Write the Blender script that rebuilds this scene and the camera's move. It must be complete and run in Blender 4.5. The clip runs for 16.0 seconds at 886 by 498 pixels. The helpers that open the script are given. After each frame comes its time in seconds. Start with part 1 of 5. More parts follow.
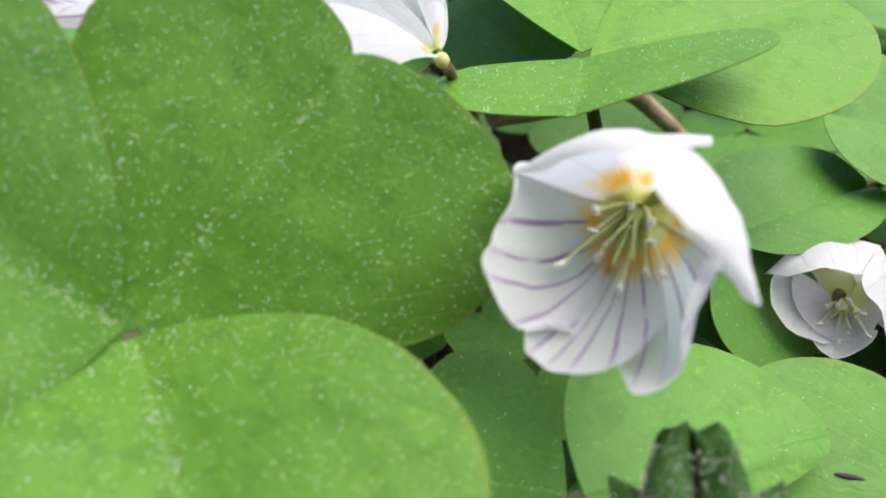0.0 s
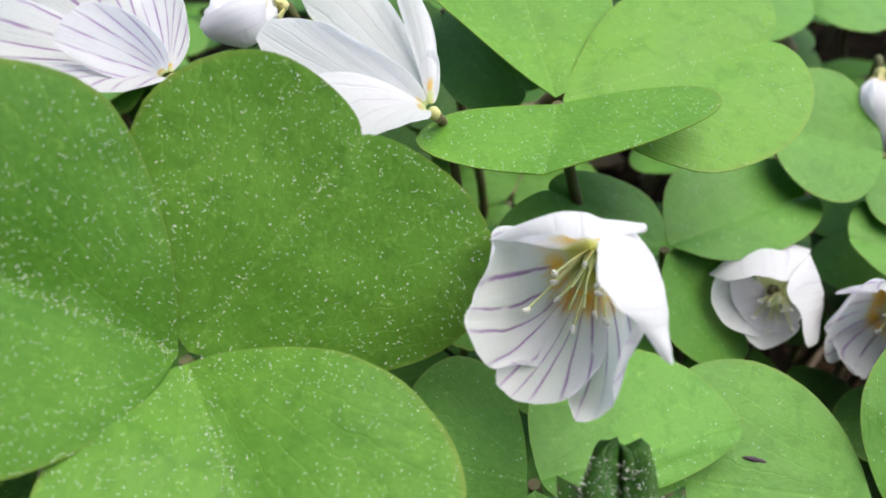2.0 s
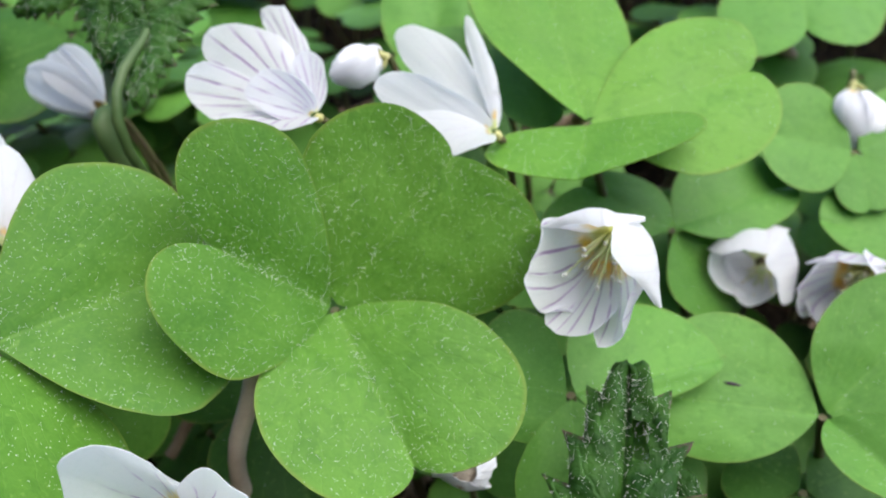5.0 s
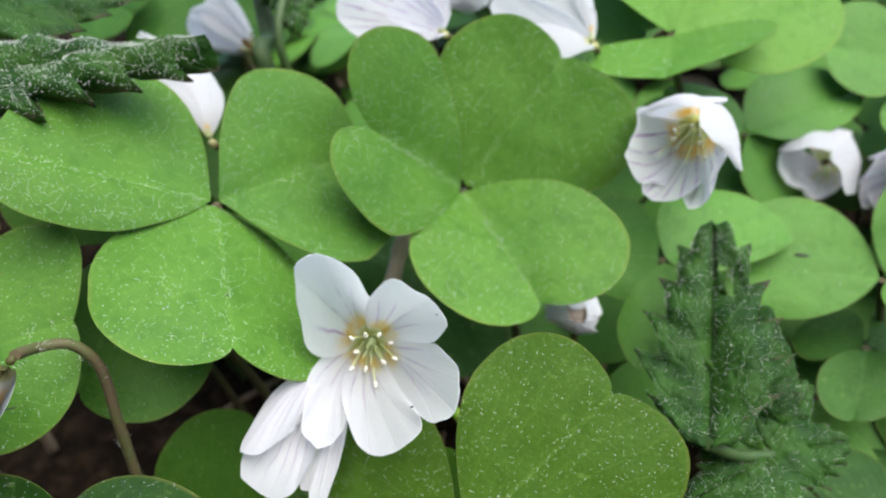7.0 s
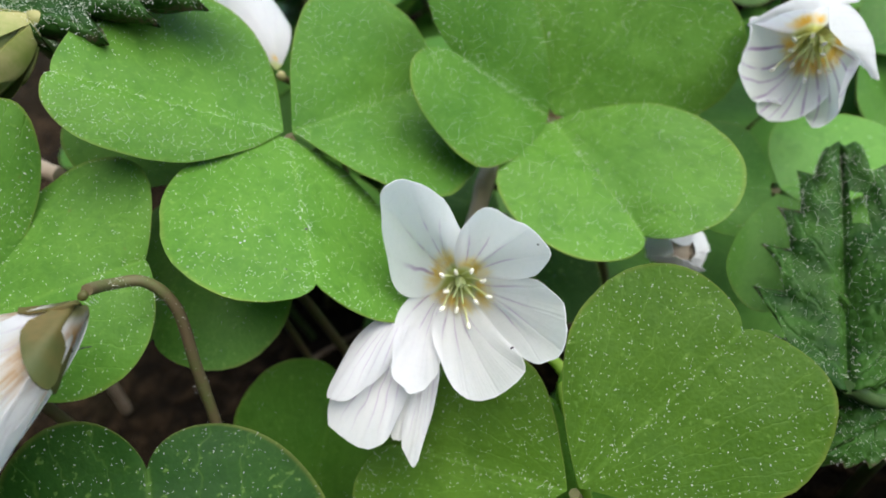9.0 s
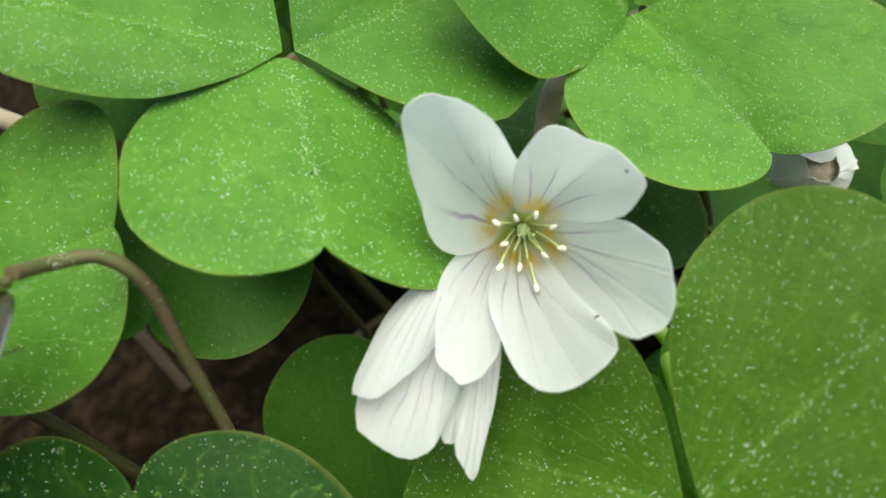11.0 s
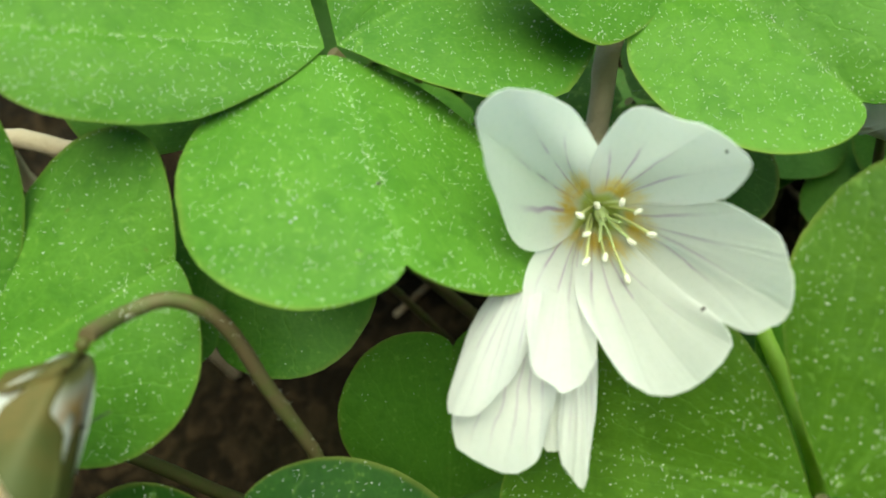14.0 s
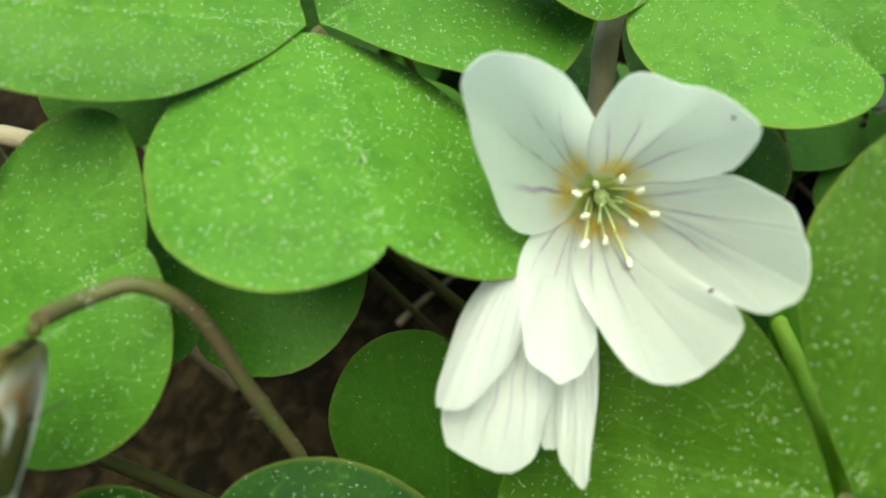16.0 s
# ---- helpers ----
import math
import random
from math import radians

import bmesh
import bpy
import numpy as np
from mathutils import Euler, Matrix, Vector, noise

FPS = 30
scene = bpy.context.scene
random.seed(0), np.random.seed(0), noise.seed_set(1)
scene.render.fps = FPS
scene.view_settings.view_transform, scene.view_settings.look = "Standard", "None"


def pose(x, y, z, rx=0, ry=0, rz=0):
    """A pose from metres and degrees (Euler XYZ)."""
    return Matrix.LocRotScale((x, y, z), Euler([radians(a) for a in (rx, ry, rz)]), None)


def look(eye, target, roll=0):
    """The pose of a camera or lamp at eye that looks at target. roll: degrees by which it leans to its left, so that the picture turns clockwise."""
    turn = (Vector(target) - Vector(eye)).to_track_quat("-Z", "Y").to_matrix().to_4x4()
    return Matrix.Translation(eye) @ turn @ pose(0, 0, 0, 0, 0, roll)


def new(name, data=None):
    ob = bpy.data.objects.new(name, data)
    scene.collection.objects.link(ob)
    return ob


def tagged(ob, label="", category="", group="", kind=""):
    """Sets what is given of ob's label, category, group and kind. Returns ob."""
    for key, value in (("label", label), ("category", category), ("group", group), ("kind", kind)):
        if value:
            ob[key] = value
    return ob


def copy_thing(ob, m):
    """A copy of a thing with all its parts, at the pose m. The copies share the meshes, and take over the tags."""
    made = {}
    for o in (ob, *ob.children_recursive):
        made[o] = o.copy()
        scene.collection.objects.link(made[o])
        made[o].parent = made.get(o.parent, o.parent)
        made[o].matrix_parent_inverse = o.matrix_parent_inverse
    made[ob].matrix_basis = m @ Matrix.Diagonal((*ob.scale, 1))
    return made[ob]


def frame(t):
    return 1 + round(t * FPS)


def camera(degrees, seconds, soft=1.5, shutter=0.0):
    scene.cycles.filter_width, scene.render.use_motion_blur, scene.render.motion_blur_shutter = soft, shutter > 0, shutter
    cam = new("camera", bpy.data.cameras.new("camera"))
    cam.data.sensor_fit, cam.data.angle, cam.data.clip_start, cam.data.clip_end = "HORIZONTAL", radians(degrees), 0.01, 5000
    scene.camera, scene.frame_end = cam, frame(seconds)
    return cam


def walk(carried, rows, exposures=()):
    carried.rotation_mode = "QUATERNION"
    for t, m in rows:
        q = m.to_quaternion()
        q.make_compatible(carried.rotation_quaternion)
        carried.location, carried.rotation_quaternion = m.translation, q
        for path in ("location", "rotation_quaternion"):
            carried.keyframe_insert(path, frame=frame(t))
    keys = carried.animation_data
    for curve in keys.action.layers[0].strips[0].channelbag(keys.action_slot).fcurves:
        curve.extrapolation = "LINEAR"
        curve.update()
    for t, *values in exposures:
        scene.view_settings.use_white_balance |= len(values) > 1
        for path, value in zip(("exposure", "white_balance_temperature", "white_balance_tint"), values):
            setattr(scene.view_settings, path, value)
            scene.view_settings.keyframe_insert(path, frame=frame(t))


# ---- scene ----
# ---- camera ----
cam = camera(63.37, 16.0, 1.8)
cam.data.dof.use_dof = True
cam.data.dof.focus_distance = 0.061
cam.data.dof.aperture_fstop = 31
PATH = [
    (0, 0.00239, -0.00511, 0.09939, 56.13, 3.28, 4.09),
    (0.5, -0.00006, -0.00254, 0.10521, 50.83, 1.25, 2.98),
    (1, 0.00202, -0.00244, 0.10950, 48.48, 1.91, 4.03),
    (1.5, -0.00007, -0.00346, 0.11304, 46.77, -0.12, 2.38),
    (2, 0.00294, -0.00772, 0.11323, 49.08, 1.97, 3.70),
    (2.5, 0.00205, -0.01019, 0.11690, 47.72, 1.67, 3.66),
    (3, 0.00186, -0.01399, 0.11806, 48.59, 2.63, 4.25),
    (3.2, 0.00150, -0.01563, 0.11727, 48.83, 2.74, 4.25),
    (5.3, 0.00166, -0.03010, 0.13215, 47.29, 4.82, 5.79),
    (5.5, 0.00156, -0.03295, 0.13264, 47.38, 5.34, 5.65),
    (6, 0.00276, -0.03779, 0.13434, 46.88, 6.22, 5.72),
    (6.5, -0.00314, -0.04329, 0.13520, 47.04, 6.41, 5.44),
    (7, -0.00424, -0.04835, 0.13387, 46.21, 7.86, 7.75),
    (7.5, -0.00587, -0.05245, 0.13266, 46.07, 8.65, 8.56),
    (8, -0.00738, -0.05200, 0.13157, 45.28, 9.04, 9.08),
    (8.5, -0.00676, -0.04865, 0.12845, 45.32, 10.30, 9.36),
    (9, -0.01010, -0.04693, 0.12638, 44.38, 11.68, 9.79),
    (9.5, -0.01142, -0.04485, 0.12423, 43.61, 13.71, 10.38),
    (10, -0.01317, -0.04306, 0.12111, 42.60, 15.83, 11.01),
    (10.2, -0.01237, -0.04129, 0.11892, 42.46, 16.91, 11.28),
    (12.3, -0.01479, -0.03230, 0.11108, 37.87, 19.83, 9.72),
    (12.5, -0.01516, -0.03247, 0.11085, 37.68, 19.64, 8.63),
    (13, -0.01927, -0.03326, 0.11231, 37.06, 19.72, 6.13),
    (13.5, -0.01720, -0.03180, 0.11248, 35.46, 22.15, 6.22),
    (14, -0.01811, -0.03098, 0.11486, 34.84, 23.21, 7.25),
    (14.5, -0.02046, -0.03047, 0.11309, 36.06, 23.73, 7.94),
    (15, -0.01807, -0.02862, 0.11200, 34.86, 24.35, 8.68),
    (15.5, -0.01832, -0.02929, 0.11235, 34.64, 24.11, 8.38),
    (16, -0.01831, -0.03101, 0.11062, 36.37, 24.24, 7.36),
]
EXPOSURE = [(0, 1.34, 6900, 12), (3.2, 1.22, 6800, 10), (5.3, 1.25, 6600, 9), (10.2, 1.14, 7000, 0), (12.3, 1.30, 8300, -21), (16, 1.30, 8300, -23)]
SKY, SUN = 0.14, 2.5
walk(cam, [(t, pose(x, y, z, rx, ry, rz)) for t, x, y, z, rx, ry, rz in PATH], EXPOSURE)

# ---- light ----
SUN_HIGH, SUN_ROUND = radians(65), radians(84)
world = bpy.data.worlds.new("sky")
scene.world = world
world.use_nodes = True
sky = world.node_tree.nodes.new("ShaderNodeTexSky")
sky.sky_type, sky.sun_disc = "NISHITA", False
sky.sun_elevation, sky.sun_rotation = SUN_HIGH, SUN_ROUND
back = world.node_tree.nodes["Background"]
back.inputs["Strength"].default_value = SKY
world.node_tree.links.new(sky.outputs["Color"], back.inputs["Color"])
sun = new("sun", bpy.data.lights.new("sun", "SUN"))
sun.data.energy, sun.data.angle, sun.data.color = SUN, radians(70), (1.0, 0.96, 0.88)
sun.matrix_world = look((0.2 * math.sin(SUN_ROUND) * math.cos(SUN_HIGH), 0.2 * math.cos(SUN_ROUND) * math.cos(SUN_HIGH), 0.2 * math.sin(SUN_HIGH)), (0, 0, 0))


# ---- materials ----
class Nodes:
    """Short words for building a node tree."""

    def __init__(self, name):
        self.mat = bpy.data.materials.new(name)
        self.mat.use_nodes = True
        self.tree = self.mat.node_tree
        self.tree.nodes.clear()

    def put(self, kind, **sets):
        n = self.tree.nodes.new("ShaderNode" + kind)
        for k, v in sets.items():
            if k == "op":
                n.operation = v
            elif k == "blend":
                n.data_type, n.blend_type = "RGBA", v
        return n

    def wire(self, a, b):
        self.tree.links.new(a, b)

    def val(self, sock, x):
        if isinstance(x, (int, float)):
            sock.default_value = x
        elif isinstance(x, tuple):
            sock.default_value = (*x, 1.0) if len(x) == 3 and len(sock.default_value) == 4 else x
        else:
            self.wire(x, sock)

    def math(self, op, a, b=0.0, c=0.0, clamp=False):
        n = self.put("Math", op=op)
        n.use_clamp = clamp
        for s, x in zip(n.inputs, (a, b, c)):
            self.val(s, x)
        return n.outputs[0]

    def mix(self, f, a, b, blend="MIX"):
        n = self.put("Mix", blend=blend)
        self.val(n.inputs[0], f)
        self.val(n.inputs[6], a)
        self.val(n.inputs[7], b)
        return n.outputs[2]

    def noise(self, scale, detail=3.0, rough=0.55, vec=None, distort=0.0):
        n = self.put("TexNoise")
        n.inputs["Scale"].default_value, n.inputs["Detail"].default_value = scale, detail
        n.inputs["Roughness"].default_value, n.inputs["Distortion"].default_value = rough, distort
        if vec is not None:
            self.wire(vec, n.inputs["Vector"])
        return n.outputs[0]

    def step(self, x, a, b, lo=0.0, hi=1.0):
        """x mapped smoothly from a..b to lo..hi."""
        n = self.put("MapRange")
        n.interpolation_type = "SMOOTHSTEP"
        for s, v in zip(n.inputs, (x, a, b, lo, hi)):
            self.val(s, v)
        return n.outputs[0]

    def uv(self):
        n = self.put("UVMap")
        n.uv_map = "UVMap"
        s = self.put("SeparateXYZ")
        self.wire(n.outputs[0], s.inputs[0])
        return s.outputs[0], s.outputs[1]

    def place(self):
        return self.put("TexCoord").outputs["Object"]

    def luck(self):
        return self.put("ObjectInfo").outputs["Random"]

    def shade(self, color, rough=0.5, bump=None, bump_far=0.0002, bump_strength=0.5, passing=0.0, passing_color=None, spec=0.5, sheen=0.0):
        p = self.put("BsdfPrincipled")
        self.val(p.inputs["Base Color"], color)
        self.val(p.inputs["Roughness"], rough)
        p.inputs["Specular IOR Level"].default_value = spec
        p.inputs["Sheen Weight"].default_value = sheen
        if bump is not None:
            b = self.put("Bump")
            b.inputs["Strength"].default_value, b.inputs["Distance"].default_value = bump_strength, bump_far
            self.wire(bump, b.inputs["Height"])
            self.wire(b.outputs[0], p.inputs["Normal"])
        out = self.put("OutputMaterial")
        last = p.outputs[0]
        if passing:
            t = self.put("BsdfTranslucent")
            self.val(t.inputs["Color"], passing_color if passing_color is not None else color)
            m = self.put("MixShader")
            m.inputs[0].default_value = passing
            self.wire(last, m.inputs[1])
            self.wire(t.outputs[0], m.inputs[2])
            last = m.outputs[0]
        self.wire(last, out.inputs["Surface"])
        return self.mat


def leaf_green(name, deep, light, gloss=0.42):
    """Trefoil leaf: mottled green, pale midrib, fine net of side veins. u runs along the midrib, v is 0.5 on it."""
    k = Nodes(name)
    deep, light = ((0.87 * r, 0.87 * g, 0.80 * b) for r, g, b in (deep, light))
    u, v = k.uv()
    where = k.place()
    off = k.math("ABSOLUTE", k.math("SUBTRACT", v, 0.5))
    wob = k.noise(420, 2, vec=where)
    broad = k.noise(130, 3, vec=where)
    fine = k.noise(2600, 2, vec=where)
    tone = k.math("ADD", k.math("MULTIPLY", broad, 0.7), k.math("MULTIPLY", k.luck(), 0.35))
    col = k.mix(k.step(tone, 0.2, 0.85), deep, light)
    col = k.mix(k.step(fine, 0.35, 0.7, 0.0, 0.5), col, light)
    col = k.mix(k.step(k.noise(5200, 2, vec=where), 0.5, 0.72, 0.0, 0.35), col, deep)
    # side veins fan out from the base
    fan = k.math("DIVIDE", off, k.math("ADD", u, 0.12))
    fan = k.math("ADD", k.math("MULTIPLY", fan, 9.0), k.math("MULTIPLY", wob, 0.9))
    saw = k.math("ABSOLUTE", k.math("SUBTRACT", k.math("FRACT", fan), 0.5))
    vein = k.step(saw, 0.06, 0.0, 0.0, 0.12)
    rib = k.step(off, 0.014, 0.003, 0.0, 0.16)
    cell = k.put("TexVoronoi")
    cell.feature = "DISTANCE_TO_EDGE"
    cell.inputs["Scale"].default_value = 1150
    k.wire(where, cell.inputs["Vector"])
    net = k.math("MULTIPLY", k.step(cell.outputs["Distance"], 0.09, 0.0, 0.0, 0.045), k.step(broad, 0.35, 0.6))
    lines = k.math("MAXIMUM", k.math("MAXIMUM", vein, rib), net)
    pale = (0.27, 0.48, 0.09)
    col = k.mix(lines, col, pale)
    # blotches of older and younger tissue, pale flecks, yellowed margin
    patch = k.noise(520, 3, 0.6, where, 0.6)
    col = k.mix(k.step(patch, 0.46, 0.70, 0.0, 0.6), col, deep)
    col = k.mix(k.step(k.noise(1500, 2, 0.5, where), 0.62, 0.72, 0.0, 0.35), col, (0.27, 0.46, 0.10))
    margin = k.put("Attribute")
    margin.attribute_name = "rim"
    col = k.mix(k.math("MULTIPLY", k.step(margin.outputs["Fac"], 0.95, 1.0, 0.0, 0.4), k.step(broad, 0.3, 0.6, 0.3, 1.0)), col, (0.27, 0.28, 0.06))
    # worn, browned spots of the leaf itself
    spots = k.step(k.noise(900, 1, vec=where), 0.79, 0.84, 0.0, 0.5)
    col = k.mix(spots, col, (0.16, 0.15, 0.03))
    relief = k.math("SUBTRACT", k.math("ADD", k.math("MULTIPLY", fine, 0.35), k.math("MULTIPLY", wob, 0.8)), k.math("MULTIPLY", lines, 1.4))
    return k.shade(col, k.step(broad, 0.3, 0.7, gloss, gloss + 0.14), relief, 0.00020, 0.7, 0.38, k.mix(0.5, col, (0.20, 0.42, 0.036)), 0.26)


def petal_white(name, veins, reach, grow=1.0, lanes=8.6, thin=0.10, sway=0.9, breadth=0.36, lined=0.42, claw_color=(0.80, 0.84, 0.46), blotch=(0.92, 0.61, 0.07)):
    """White petal: green-yellow claw, yellow blotch, mauve veins. u runs from the claw to the tip."""
    k = Nodes(name)
    u, v = k.uv()
    where = k.place()
    wob = k.noise(260, 2, vec=where)
    fine = k.noise(2400, 3, vec=where)
    side = k.math("SUBTRACT", v, 0.5)
    col = k.mix(k.noise(190, 2, vec=where), (0.87, 0.88, 0.90), (0.92, 0.90, 0.93))
    along = k.put("CombineXYZ")
    k.wire(k.math("MULTIPLY", u, 3.0), along.inputs[0])
    k.wire(k.math("MULTIPLY", v, 46.0), along.inputs[1])
    k.wire(k.luck(), along.inputs[2])
    grain = k.noise(1.0, 3, 0.6, along.outputs[0])
    col = k.mix(k.step(grain, 0.45, 0.75, 0.0, 0.25), col, (0.82, 0.83, 0.86))
    col = k.mix(k.step(fine, 0.5, 0.72, 0.0, 0.3), col, (0.78, 0.80, 0.80))
    lane = k.math("ADD", k.math("MULTIPLY", side, k.math("SUBTRACT", lanes, k.math("MULTIPLY", u, 1.8))), k.math("MULTIPLY", k.math("SUBTRACT", wob, 0.5), sway))
    saw = k.math("ABSOLUTE", k.math("SUBTRACT", k.math("FRACT", k.math("ADD", lane, 0.25)), 0.5))
    line = k.step(saw, thin, 0.012)
    keep = k.math("MULTIPLY", k.step(u, 0.16, 0.3), k.step(u, reach, reach - 0.3))
    keep = k.math("MULTIPLY", keep, k.step(k.math("ABSOLUTE", side), lined, lined - 0.1))
    keep = k.math("MULTIPLY", keep, k.step(k.noise(330, 1, vec=where), 0.28, 0.5))
    col = k.mix(k.math("MULTIPLY", k.math("MULTIPLY", line, keep), veins), col, (0.42, 0.19, 0.52))
    u = k.math("MULTIPLY", u, grow)
    blot = k.math("MULTIPLY", k.step(k.math("ADD", u, k.math("MULTIPLY", k.math("SUBTRACT", grain, 0.3), 0.32)), 0.44, 0.30), k.step(u, 0.13, 0.2))
    blot = k.math("MULTIPLY", blot, k.step(k.math("ABSOLUTE", side), breadth, breadth - 0.2))
    blot = k.math("MULTIPLY", blot, k.step(k.noise(700, 2, vec=where), 0.3, 0.6, 0.35, 1.0))
    col = k.mix(k.math("MULTIPLY", blot, 0.95), col, blotch)
    claw = k.step(u, 0.20, 0.10)
    col = k.mix(claw, col, claw_color)
    return k.shade(col, 0.55, k.math("ADD", k.math("ADD", k.math("MULTIPLY", fine, 0.5), grain), k.math("MULTIPLY", line, -0.8)), 0.00016, 0.5, 0.74, k.mix(0.2, col, (0.88, 0.9, 0.86)), 0.3, 0.15)


def plain(name, a, b, scale, rough=0.6, passing=0.0, far=0.0001, spec=0.35):
    k = Nodes(name)
    where = k.place()
    n1, n2 = k.noise(scale, 4, vec=where), k.noise(scale * 7, 3, vec=where)
    col = k.mix(k.step(n1, 0.3, 0.7), a, b)
    col = k.mix(k.step(n2, 0.4, 0.75, 0.0, 0.35), col, a)
    return k.shade(col, rough, n2, far, 0.6, passing, None, spec)


def nettle_green():
    k = Nodes("nettle_leaf")
    u, v = k.uv()
    where = k.place()
    off = k.math("ABSOLUTE", k.math("SUBTRACT", v, 0.5))
    fine, broad = k.noise(1500, 4, vec=where), k.noise(240, 3, vec=where)
    lane = k.math("FRACT", k.math("MULTIPLY", k.math("ADD", k.math("SUBTRACT", u, k.math("MULTIPLY", off, 0.7)), k.math("MULTIPLY", broad, 0.16)), 5.0))
    saw = k.math("ABSOLUTE", k.math("SUBTRACT", lane, 0.5))
    vein = k.math("MAXIMUM", k.step(saw, 0.10, 0.0), k.step(off, 0.03, 0.0))
    col = k.mix(k.step(broad, 0.3, 0.7), (0.012, 0.046, 0.007), (0.036, 0.100, 0.014))
    col = k.mix(k.math("MULTIPLY", vein, 0.22), col, (0.08, 0.19, 0.05))
    edge = k.step(off, 0.42, 0.5, 0.0, 0.75)
    col = k.mix(k.math("MULTIPLY", edge, k.step(fine, 0.4, 0.6)), col, (0.10, 0.05, 0.05))
    cell = k.put("TexVoronoi")
    cell.inputs["Scale"].default_value = 900
    k.wire(where, cell.inputs["Vector"])
    relief = k.math("SUBTRACT", k.math("SUBTRACT", k.math("MULTIPLY", fine, 0.6), k.math("MULTIPLY", cell.outputs["Distance"], 0.8)), k.math("MULTIPLY", vein, 0.28))
    return k.shade(col, 0.5, relief, 0.0004, 0.85, 0.24, None, 0.16)


def litter_brown():
    k = Nodes("soil_and_litter")
    where = k.place()
    a, b, c = k.noise(28, 4, vec=where), k.noise(160, 5, 0.65, where, 0.8), k.noise(900, 3, vec=where)
    col = k.mix(k.step(b, 0.42, 0.68), (0.007, 0.0048, 0.0028), (0.036, 0.023, 0.013))
    col = k.mix(k.step(a, 0.45, 0.75, 0.0, 0.5), col, (0.019, 0.016, 0.007))
    col = k.mix(k.step(c, 0.64, 0.77, 0.0, 0.4), col, (0.12, 0.09, 0.06))
    return k.shade(col, 0.9, k.math("ADD", b, k.math("MULTIPLY", c, 0.4)), 0.003, 1.0, 0.0, None, 0.05)


LEAF = leaf_green("sorrel_leaf_fresh", (0.066, 0.200, 0.022), (0.150, 0.345, 0.048))
LEAF_OLIVE = leaf_green("sorrel_leaf_olive", (0.060, 0.150, 0.012), (0.115, 0.245, 0.022))
# darkened copy of the leaf green: the shade on low leaves is in the colour
LEAF_DARK = leaf_green("sorrel_leaf_shaded", (0.015, 0.066, 0.009), (0.036, 0.118, 0.016), 0.5)
# lightened copy of the leaf green: stronger light is put into the colour
LEAF_BRIGHT = leaf_green("sorrel_leaf_lit", (0.095, 0.27, 0.028), (0.19, 0.42, 0.058))
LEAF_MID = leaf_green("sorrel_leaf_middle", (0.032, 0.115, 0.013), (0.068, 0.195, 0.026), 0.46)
LEAF_FAR = leaf_green("sorrel_leaf_pale", (0.085, 0.25, 0.038), (0.16, 0.38, 0.07))
PETAL_LINED = petal_white("petal_lined", 0.85, 1.12, 0.95, 7.2, 0.10, 0.25, 0.46, 0.52, claw_color=(0.78, 0.78, 0.30))
PETAL_BELL = petal_white("petal_bell_plain", 0.12, 1.0, 1.45, 6.6, 0.10, 0.25, 0.46, claw_color=(0.78, 0.78, 0.30))
PETAL_FAINT = petal_white("petal_faint", 0.66, 0.84, 0.86, 6.0, 0.07, 0.22, 0.50, claw_color=(0.62, 0.66, 0.22), blotch=(0.86, 0.64, 0.12))
PETAL_BACK = petal_white("petal_plain", 0.22, 1.0)
PETAL_SIDE = petal_white("petal_lined_outside", 0.85, 1.05, 3.0, 7.4, 0.12, 0.3, 0.36, 0.52)
PETAL_SNOW = petal_white("petal_snow", 0.1, 1.0, 2.2)
PETAL_DROOP = petal_white("petal_drooping", 0.4, 1.0, 1.6)
PETAL_BUD = petal_white("petal_bud", 0.25, 1.0, 0.46, claw_color=(0.17, 0.17, 0.05), blotch=(0.58, 0.34, 0.09))
PETAL_CORE = plain("petal_inner_white", (0.86, 0.86, 0.87), (0.80, 0.79, 0.81), 300, 0.55, 0.3)
HAIR = plain("leaf_hair", (0.84, 0.84, 0.78), (0.9, 0.9, 0.86), 900, 0.3, 0.3)
STALK = plain("stalk_green_brown", (0.115, 0.085, 0.045), (0.085, 0.105, 0.030), 420, 0.6, 0.1)
STALK_GREEN = plain("stalk_green", (0.30, 0.52, 0.06), (0.38, 0.58, 0.10), 300, 0.5, 0.5)
SEPAL = plain("sepal_green_yellow", (0.085, 0.095, 0.022), (0.20, 0.115, 0.035), 260, 0.55, 0.2)
CALYX = plain("calyx_pale_yellow", (0.52, 0.50, 0.20), (0.60, 0.55, 0.28), 400, 0.55, 0.25)
SEPAL_DARK = plain("sepal_olive_brown", (0.055, 0.066, 0.016), (0.125, 0.090, 0.028), 220, 0.6, 0.15)
SEPAL_YOUNG = plain("sepal_young_green", (0.19, 0.24, 0.05), (0.36, 0.33, 0.14), 260, 0.55, 0.2)
FILAMENT = plain("filament_cream", (0.74, 0.76, 0.42), (0.68, 0.72, 0.36), 500, 0.5, 0.3)
ANTHER = plain("anther_white", (0.82, 0.80, 0.70), (0.74, 0.71, 0.62), 2500, 0.6)
STYLE = plain("style_green", (0.58, 0.70, 0.34), (0.64, 0.72, 0.40), 700, 0.5, 0.2)
NETTLE = nettle_green()
NETTLE_STEM = plain("nettle_stem", (0.036, 0.078, 0.018), (0.060, 0.096, 0.030), 200, 0.55)
TWIG = plain("twig_bark", (0.16, 0.11, 0.07), (0.30, 0.23, 0.17), 240, 0.85, 0.0, 0.0005)
DRY = plain("dead_leaf", (0.24, 0.16, 0.09), (0.42, 0.31, 0.21), 120, 0.75, 0.15, 0.0006)
